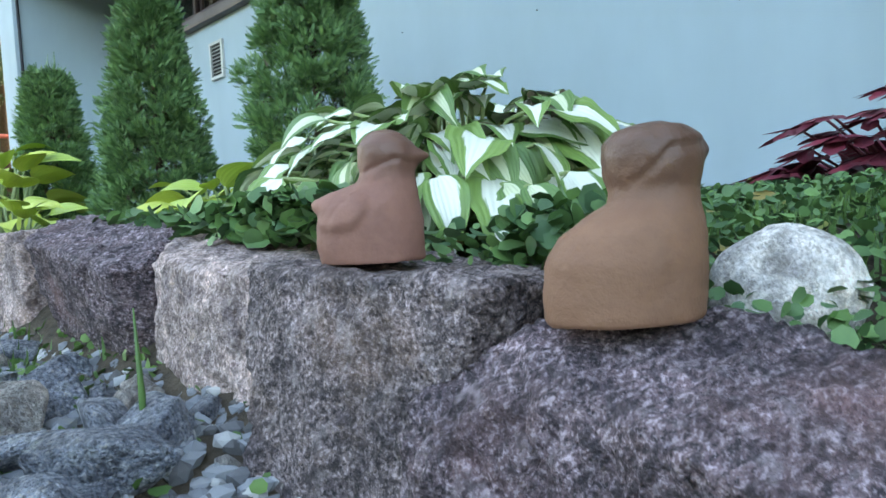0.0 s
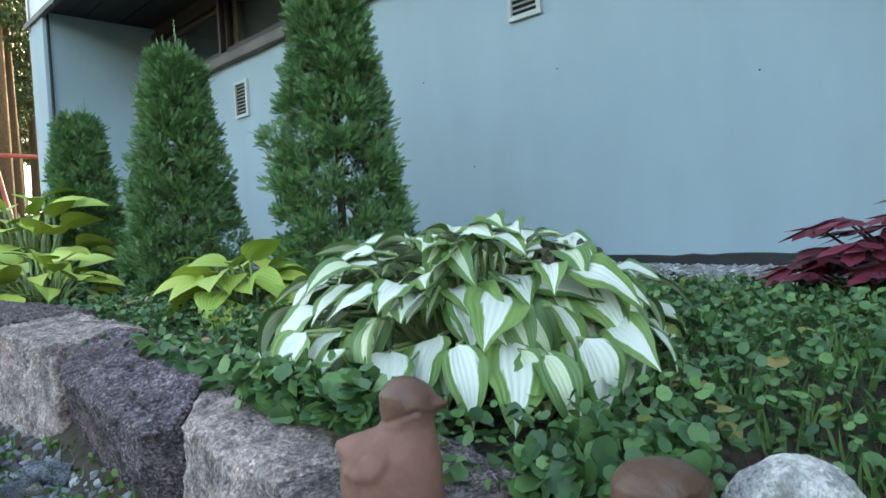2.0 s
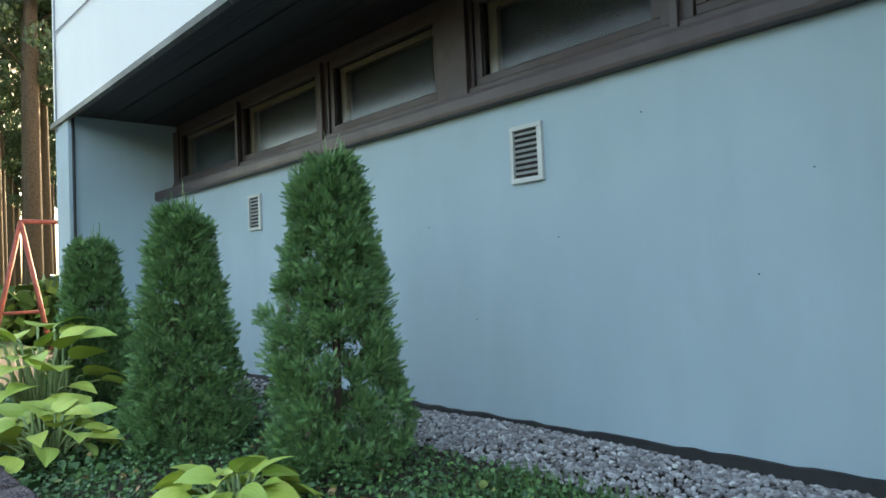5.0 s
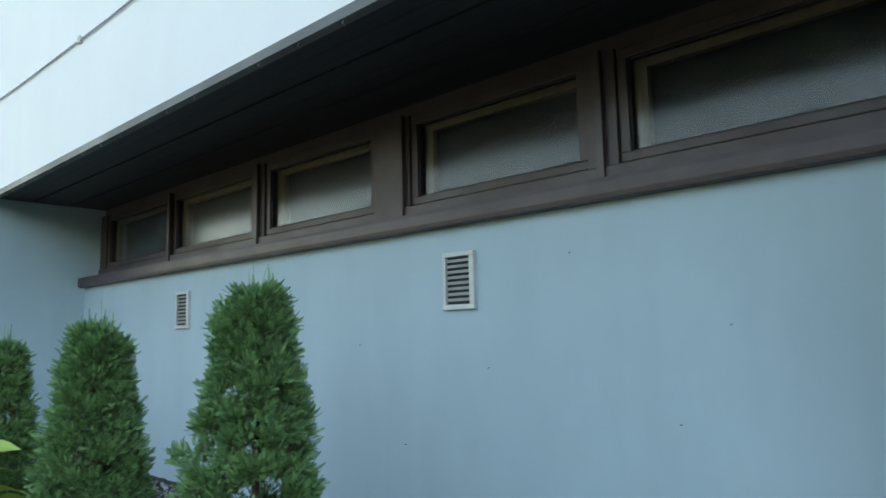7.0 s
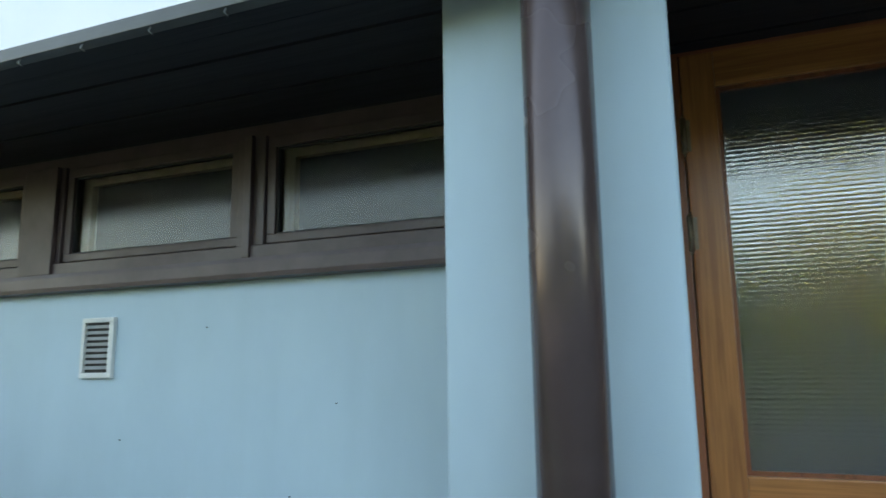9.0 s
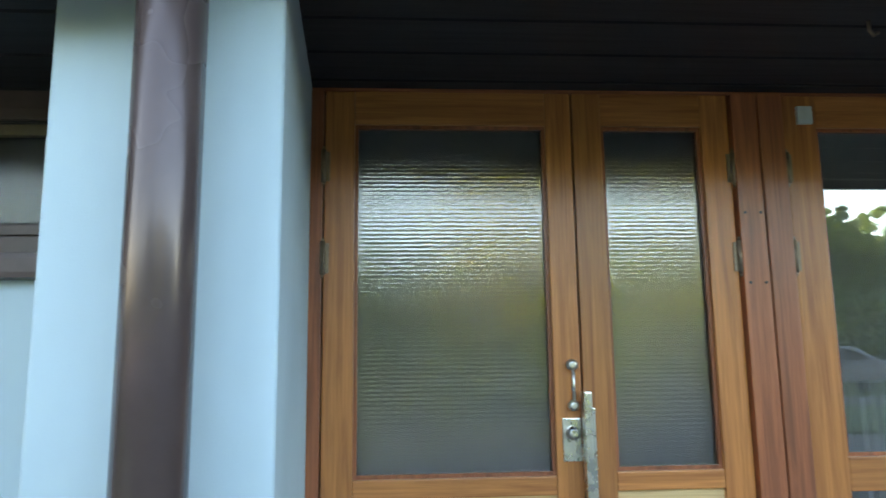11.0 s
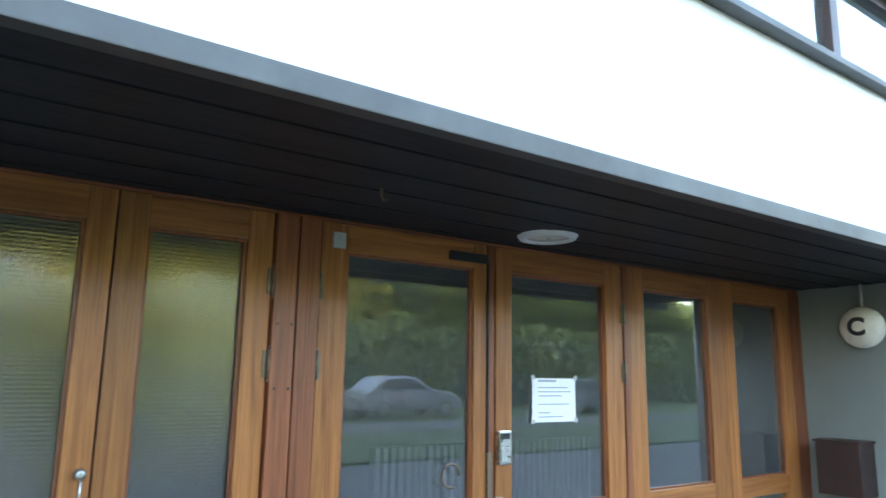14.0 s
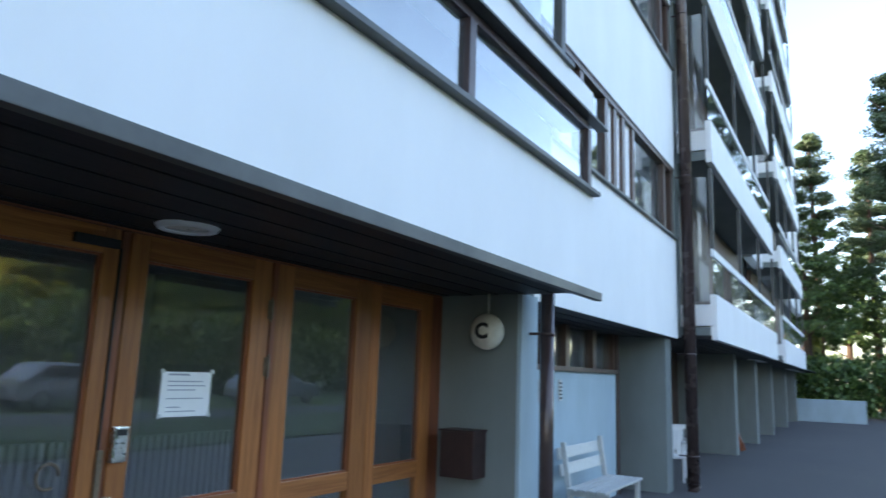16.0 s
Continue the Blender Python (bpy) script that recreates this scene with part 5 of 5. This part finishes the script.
def thuja(at, height, radius, seed, label, bulge=None):
    """A small conifer: trunk and a crown of many flat feathery sprays gathered in lumps, with gaps."""
    t = empty("thuja", label, "tree", "young thujas along the wall", at)
    x0, y0, z0 = at
    part("trunk", tube([(x0, y0, z0 - 0.02), (x0 + 0.01, y0, z0 + height * 0.5), (x0, y0, z0 + height * 0.9)], [0.014, 0.011, 0.005], 8), M_BARK, t)
    rg = np.random.default_rng(seed)
    spray, sf = feather()

    def outline(h):
        if h < 0.12:
            return 0.80 + 1.6 * h
        return 1.0 - 0.56 * (h - 0.12) / 0.74 if h < 0.86 else 0.44 * math.sqrt(max(0.0, 1 - ((h - 0.86) / 0.14) ** 2))

    tufts = []
    for _ in range(int(660 * height)):
        h, a = rg.random() ** 0.9 * 0.97, rg.uniform(0, 6.28)
        r = radius * outline(h) * (rg.uniform(0.76, 0.98) if rg.random() < 0.7 else rg.uniform(0.25, 0.76))
        if bulge:
            da = (a - bulge[0] + math.pi) % (2 * math.pi) - math.pi
            r *= 1 + bulge[2] * math.exp(-(da / 0.6) ** 2 - ((h - bulge[1]) / 0.10) ** 2)
        tufts.append((np.array([r * math.cos(a), r * math.sin(a), h * height]), np.array([math.cos(a), math.sin(a), 0.0]), rg.uniform(0.026, 0.046)))
    for nm, mat, count in (("crown", M_THUJA, int(33000 * height)), ("dry_sprays", M_THUJAB, int(800 * height))):
        vs, fs, k = [], [], 0
        while k < count:
            c, out, size = tufts[rg.integers(len(tufts))]
            d = rg.normal(0, 1, 3)
            d /= np.linalg.norm(d)
            p = c + d * size * rg.uniform(0.1, 0.9)
            if nm != "crown":
                p = p * np.array([0.72, 0.72, 1.0])
            grow = Vector(d * 0.8 + out * rg.uniform(0.2, 0.9) + np.array([0, 0, rg.uniform(0.3, 1.1)]))
            R = np.array((grow.to_track_quat("Z", "Y").to_matrix() @ Euler((0, 0, rg.uniform(0, 6.28))).to_matrix()))
            s = 0.019 * rg.uniform(0.6, 1.45)
            vs.append(spray * s @ R.T + p + np.array([x0, y0, z0 + 0.01]))
            fs.append(sf + len(spray) * k)
            k += 1
        if nm == "crown":
            for _ in range(16):
                a, rr = rg.uniform(0, 6.28), rg.uniform(0, 0.06)
                R = np.array(Euler((rg.normal(0, 0.16), rg.normal(0, 0.16), a)).to_matrix())
                vs.append(spray * np.array([0.022, 0.022, 0.085 * rg.uniform(0.4, 1.2)]) @ R.T + np.array([x0 + rr * math.cos(a), y0 + rr * math.sin(a), z0 + height * rg.uniform(0.92, 0.98)]))
                fs.append(sf + len(spray) * k)
                k += 1
        me = bpy.data.meshes.new(nm)
        me.from_pydata(np.concatenate(vs).tolist(), [], np.concatenate(fs).tolist())
        me.materials.append(mat)
        ob = new(nm, me)
        ob.parent = t
        ob.matrix_parent_inverse = t.matrix_basis.inverted()
    return t


thuja((-1.68, 1.245, 0.28), 0.965, 0.226, 3, "tall dark green thuja with thin pale shoots at the tip", (3.95, 0.48, 0.38))
thuja((-2.345, 1.053, 0.28), 0.865, 0.214, 5, "dark green conical thuja, brown inside")
thuja((-3.44, 1.055, 0.28), 0.82, 0.205, 8, "small rounded dark green thuja")
# dark red creeper
RX = -0.20
rc = empty("red_creeper", "dark red five-leaved creeper at the wall", "plant", at=(RX, 1.42, 0.29))
rg_ = np.random.default_rng(3)
for i in range(125):
    a, l = rg_.uniform(0, 6.28), 0.30 * math.sqrt(rg_.uniform(0.01, 1.0))
    x, y = RX + 0.9 * l * math.cos(a), 1.44 + 0.6 * l * math.sin(a)
    z = 0.29 + (0.29 - 0.62 * l) * rg_.uniform(0.15, 1.15)
    part("stalk", tube([(RX, 1.44, 0.28), ((x + RX) / 2, (y + 1.44) / 2, z * 0.8), (x, y, z)], 0.0025, 5), M_CREEP, rc)
    bmv, bmf = [], []
    for k in range(5):
        az = a + (k - 2) * 0.62
        tip = 0.075 * rg_.uniform(0.8, 1.2) * (1 - 0.1 * abs(k - 2))
        c, s_ = math.cos(az), math.sin(az)
        dz = rg_.uniform(-0.5, -0.1)
        base = [(0, 0, 0), (0.35, 0.2, 0.03), (0.7, 0.22, 0.0), (1, 0, 0), (0.7, -0.22, 0.0), (0.35, -0.2, 0.03), (0.55, 0, -0.03)]
        off = len(bmv)
        bmv += [(x + tip * (p[0] * c - p[1] * s_), y + tip * (p[0] * s_ + p[1] * c), z + tip * (p[2] + dz * p[0])) for p in base]
        bmf += [tuple(off + q for q in f) for f in ((0, 1, 6), (1, 2, 6), (2, 3, 6), (3, 4, 6), (4, 5, 6), (5, 0, 6))]
    me = bpy.data.meshes.new("leaf")
    me.from_pydata(bmv, [], bmf)
    me.materials.append(M_CREEP)
    ob = new("leaf", me)
    ob.parent = rc
    ob.matrix_parent_inverse = rc.matrix_basis.inverted()
# single grass blade before the stones
sb = empty("grass_blade", "single tall green grass blade among loose stones", "grass", at=(-0.47, 0.205, 0.15))
part("blade", tube([(-0.475, 0.21, 0.13), (-0.473, 0.212, 0.20), (-0.471, 0.21, 0.262)], [0.0008, 0.0026, 0.0006], 6), M_GRASS, sb)


scatter_leaves("dry_flower_head", 130, lambda r: (-0.445 + r.normal(0, 0.014), 0.67 + r.normal(0, 0.014), 0.405 + r.normal(0, 0.013)), 0.007, M_DRY, "withered brown flower head among the hosta leaves", "flower", 12, lift=0.01, up=1.2)
scatter_leaves("moss", 700, lambda r: (lambda x, y: (x, y, ground_z(x, y)))(r.normal(-0.85, 0.25), r.uniform(0.1, 0.3)), 0.006, M_GRASS, "green moss between the loose stones", "moss", 13, lift=0.012, up=0.9)


# ---- yard furniture ----
def bench(at, yaw):
    b = empty("garden_bench", "white-painted slatted garden bench against the panel wall", "bench", at=at)
    m = Matrix.Translation(at) @ pose(0, 0, 0, 0, 0, yaw)
    def add(name, *dims, tilt=0):
        bm = boxes(*dims, bevel=0.006)
        if tilt:
            bmesh.ops.rotate(bm, verts=bm.verts[:], cent=(0, 0.2, 0.42), matrix=Matrix.Rotation(radians(tilt), 3, "X"))
        bm.transform(m)
        part(name, bm, M_VENT, b)
    for k in range(4):
        add("seat_slat", (-0.72, 0.72, -0.25 + k * 0.11, -0.16 + k * 0.11, 0.42, 0.445))
    for k in range(2):
        add("back_slat", (-0.72, 0.72, 0.19, 0.215, 0.56 + k * 0.17, 0.68 + k * 0.17), tilt=-10)
    for x in (-0.62, 0.62):
        add("leg", (x - 0.025, x + 0.025, -0.24, -0.19, 0.0, 0.42))
        add("leg", (x - 0.025, x + 0.025, 0.15, 0.2, 0.0, 0.90), tilt=-8)
        add("brace", (x - 0.02, x + 0.02, -0.24, 0.2, 0.36, 0.42))
    return b


bench((8.95, 2.15, 0.0), 0)


def chair(at, yaw):
    c = empty("plastic_chair", "white plastic garden chair on the paving", "chair", "garden chairs", at)
    m = Matrix.Translation(at) @ pose(0, 0, 0, 0, 0, yaw)
    def add(name, *dims):
        bm = boxes(*dims, bevel=0.012)
        bm.transform(m)
        part(name, bm, M_PAPER, c)
    add("seat", (-0.24, 0.24, -0.22, 0.22, 0.41, 0.445))
    for k in range(4):
        add("back_slat", (-0.2 + k * 0.11, -0.13 + k * 0.11, 0.2, 0.225, 0.445, 0.84))
    add("back_rail", (-0.24, 0.24, 0.195, 0.23, 0.80, 0.87))
    for x in (-0.25, 0.21):
        add("arm", (x, x + 0.045, -0.22, 0.22, 0.62, 0.65))
        add("leg", (x, x + 0.04, -0.22, -0.17, 0.0, 0.62))
        add("leg", (x, x + 0.04, 0.18, 0.23, 0.0, 0.62))
    return c


chair((12.6, 2.2, 0.0), -60)
chair((13.3, 2.35, 0.0), -70)
hs = empty("sawhorse", "small brown wooden sawhorse by the wall", "sawhorse", at=(19.6, 2.3, 0))
part("beam", boxes((19.3, 19.9, 2.26, 2.34, 0.5, 0.6), bevel=0.01), M_RED, hs)
for x in (19.4, 19.8):
    part("leg", tube([(x, 2.1, 0), (x, 2.3, 0.52)], 0.03, 6), M_RED, hs)
    part("leg", tube([(x, 2.5, 0), (x, 2.3, 0.52)], 0.03, 6), M_RED, hs)
# small signs on the blue panel
for x, w, col in ((8.15, 0.06, M_INK), (8.75, 0.10, M_BLACK)):
    sg = thing("wall_sign", boxes((x, x + w, 2.608, 2.618, 1.32, 1.56), bevel=0.002), M_VENT, "small pale notice plate with dark marks on the panel", "sign")
    for i in range(5):
        part("mark", boxes((x + 0.012, x + w - 0.012, 2.604, 2.609, 1.34 + i * 0.042, 1.362 + i * 0.042)), col, sg)


# ---- cars across the yard (seen mirrored in the door glass) ----
M_CARP = plain("silver_car_paint", (0.30, 0.34, 0.39), 0.3, 0.5, 0.04, 4)
M_TYRE = plain("tyre_rubber", (0.02, 0.02, 0.02), 0.8)


def car(at, yaw, label):
    c = empty("car", label, "car", "parked cars", at)
    m = Matrix.Translation(at) @ pose(0, 0, 0, 0, 0, yaw)
    prof = [(-2.1, 0.30), (-2.12, 0.62), (-2.0, 0.92), (-1.75, 1.0), (-1.35, 1.42), (-0.9, 1.48), (0.1, 1.46), (0.75, 1.02), (1.7, 0.86), (2.05, 0.66), (2.08, 0.32)]
    bm = bmesh.new()
    loops = []
    for y, k in ((-0.85, 0.93), (-0.80, 1.0), (0.80, 1.0), (0.85, 0.93)):
        loops.append([bm.verts.new((x, y * (0.82 if z > 1.05 else 1.0), 0.3 + (z - 0.3) * k)) for x, z in prof])
    for a, b in zip(loops, loops[1:]):
        for i in range(len(prof)):
            j = (i + 1) % len(prof)
            bm.faces.new((a[i], a[j], b[j], b[i]))
    bm.faces.new(loops[0])
    bm.faces.new(loops[-1][::-1])
    bm.transform(m)
    part("body", bm, M_CARP, c)
    for s in (-1, 1):
        for poly in ([(-1.45, 1.03), (-1.15, 1.36), (-0.42, 1.40), (-0.42, 1.03)], [(-0.34, 1.03), (-0.34, 1.40), (0.02, 1.38), (0.52, 1.03)]):
            bm = bmesh.new()
            f = bm.faces.new([bm.verts.new((x, s * (0.86 if z < 1.05 else 0.72), z)) for x, z in poly])
            bmesh.ops.solidify(bm, geom=[f], thickness=0.02)
            bm.transform(m)
            part("side_window", bm, M_BLACK, c, "dark side window")
        for x in (-1.3, 1.3):
            bm = tube([(x, s * 0.70, 0.31), (x, s * 0.87, 0.31)], 0.31, 20)
            bm.transform(m)
            wh = part("wheel", bm, M_TYRE, c)
            bm = tube([(x, s * 0.865, 0.31), (x, s * 0.885, 0.31)], 0.2, 14)
            bm.transform(m)
            part("rim", bm, M_STEEL, wh)
    return c


car((14.9, -17.4, 0), 0, "silver-grey hatchback parked across the yard")
car((10.6, -17.6, 0), 0, "silver-grey estate car parked across the yard")
car((24.5, -17.4, 0), 0, "silver-grey saloon parked across the yard")


# ---- trees and hedges round the place ----
def crown_mesh(name, material, count, shape, leaf, seed):
    rg = np.random.default_rng(seed)
    clumps = [(np.array(shape(rg)), rg.uniform(0.3, 0.8)) for _ in range(120)]
    l = np.array([[-0.5, -0.35, 0], [0.5, -0.35, 0.05], [0.6, 0.35, 0], [-0.4, 0.4, 0.08]])
    vs, fs = [], []
    for i in range(count):
        c, r = clumps[rg.integers(len(clumps))]
        d = rg.normal(0, 1, 3)
        d *= r * rg.uniform(0.5, 1) / np.linalg.norm(d)
        R = np.array(Euler(rg.uniform(0, 6.28, 3)).to_matrix())
        vs.append(l * leaf * rg.uniform(0.6, 1.4) @ R.T + c + d * np.array([1, 1, 0.6]))
        fs.append(np.arange(4)[None] + 4 * i)
    me = bpy.data.meshes.new(name)
    me.from_pydata(np.concatenate(vs).tolist(), [], np.concatenate(fs).tolist())
    me.materials.append(material)
    return me


def tree(at, kind, label, seed, scale=1.0, group="trees round the yard"):
    t = empty("tree", label, "tree", group, at)
    x, y, z = at
    if kind == "pine":
        part("trunk", tube([(x, y, z - 0.1), (x + 0.1, y, z + 6 * scale), (x, y + 0.1, z + 13 * scale)], [0.2 * scale, 0.14 * scale, 0.05], 10), M_BARK, t)

        def shape(r):
            up, a = r.random() ** 0.8, r.uniform(0, 6.28)
            reach = (0.35 + 2.0 * (1 - up)) * r.uniform(0.3, 1.0) * scale
            return reach * math.cos(a), reach * math.sin(a), (5.5 + 8.0 * math.floor(up * 9) / 9 + r.normal(0, 0.12)) * scale

        me = crown_mesh("crown", M_PINE, 26000, shape, 0.10, seed)
    else:
        part("trunk", tube([(x, y, z - 0.1), (x, y, z + 3 * scale), (x + 0.2, y, z + 6 * scale)], [0.22 * scale, 0.16 * scale, 0.05], 10), M_BARK, t)
        shape = lambda r: tuple(np.array([0, 0, 5.2 * scale]) + (lambda d: d / np.linalg.norm(d) * r.uniform(0.4, 1.0))(r.normal(0, 1, 3)) * np.array([2.4, 2.4, 3.2]) * scale)
        me = crown_mesh("crown", M_TREEY if kind == "gold" else M_TREE, 24000, shape, 0.11, seed)
    for k in range(5):
        a = k * 1.9 + seed
        zz = (6.5 + k * 1.1 if kind == "pine" else 2.6 + 0.6 * k) * scale
        part("limb", tube([(x, y, z + zz), (x + 1.3 * scale * math.cos(a), y + 1.3 * scale * math.sin(a), z + zz + 0.8 * scale)], [0.06, 0.02], 6), M_BARK, t)
    ob = new("crown", me)
    ob.parent = t
    return t


tp = tree((44, -3.0, 0), "pine", "tall pine with a bare trunk beyond the yard", 1, 1.45)
tl = tree((46, 2.0, 0), "leaf", "broad leafy tree beyond the low wall", 2, 1.35)
tg = tree((50, -8, 0), "gold", "leafy tree turning yellow in low sun", 3, 1.3)
rng = random.Random(21)
for k in range(15):
    copy_thing((tp, tp, tl)[k % 3], pose(rng.uniform(47, 66), -12 + k * 1.6 + rng.uniform(-1, 1), 0, 0, 0, rng.uniform(0, 360)))
for k in range(34):
    x, size = -14 + k * 1.9 + rng.uniform(-0.8, 0.8), rng.uniform(0.72, 0.90)
    copy_thing(tg if 1 < x < 21 and k % 3 else tl, pose(x, -31 + rng.uniform(-4, 3), 0, 0, 0, rng.uniform(0, 360)) @ Matrix.Diagonal((size, size, size, 1)))
for k in range(22):
    size = rng.uniform(0.80, 0.98)
    copy_thing(tl, pose(8 + k * 2.6 + rng.uniform(-0.8, 0.8), -37 + rng.uniform(-2, 2), 0, 0, 0, rng.uniform(0, 360)) @ Matrix.Diagonal((size, size, size, 1)))
for k in range(44):
    size, x = rng.uniform(0.6, 0.95), -17 - 24 * rng.random()
    copy_thing(tp, pose(x, -0.21 * x + rng.uniform(-4, 4), 0, 0, 0, rng.uniform(0, 360)) @ Matrix.Diagonal((size * 0.8, size * 0.8, size, 1)))


def hedge(name, x0, x1, y0, y1, h, count, seed, label, mat=M_TREE, leaf=0.19):
    rg = np.random.default_rng(seed)
    l = np.array([[-0.5, -0.35, 0], [0.5, -0.35, 0.05], [0.6, 0.35, 0], [-0.4, 0.4, 0.08]])
    vs, fs = [], []
    for i in range(count):
        x, y = rg.uniform(x0, x1), rg.uniform(y0, y1)
        top = h * (0.75 + 0.3 * noise.noise(Vector((x * 0.5, y * 0.5, seed))))
        R = np.array(Euler(rg.uniform(0, 6.28, 3)).to_matrix())
        vs.append(l * leaf * rg.uniform(0.6, 1.4) @ R.T + np.array([x, y, rg.random() ** 0.6 * top]))
        fs.append(np.arange(4)[None] + 4 * i)
    me = bpy.data.meshes.new(name)
    me.from_pydata(np.concatenate(vs).tolist(), [], np.concatenate(fs).tolist())
    me.materials.append(mat)
    return tagged(new(name, me), label, "hedge", kind="stuff")


hedge("hedge_row", -30, 70, -29, -23, 5.0, 60000, 1, "dense green shrubs behind the road", leaf=0.3)
hedge("shrubs", 42, 46, -12, 7, 4.0, 16000, 2, "dense green shrubs beyond the low wall")
# the sun does not reach these shrubs, their leaf colour carries its light
hedge("bright_shrubs", 47, 51, 1.5, 8, 7.0, 9000, 5, "shrubs beyond the low wall, sunlight put into their yellow-green", M_TREEY)
hedge("undergrowth", -15, -11.5, -6, 12, 1.1, 18000, 3, "low green undergrowth at the edge of the wood")

fr = empty("swing_frame", "rusty red tubular swing frame at the edge of the wood", "swing", at=(-10.1, 2.0, 0))
for k, (x, y) in enumerate(((-10.3, 1.7), (-10.0, 2.35), (-10.6, 2.9), (-10.3, 3.5))):
    part("leg", tube([(x, y, 0.0), (-10.2 - 0.15 * (k // 2), 2.05 + 1.15 * (k // 2), 1.78)], 0.03, 8), M_RUST, fr)
part("crossbar", tube([(-10.2, 2.05, 1.78), (-10.35, 3.2, 1.78)], 0.03, 8), M_RUST, fr)
part("brace", tube([(-10.27, 1.82, 0.6), (-10.07, 2.28, 0.6)], 0.022, 8), M_RUST, fr)
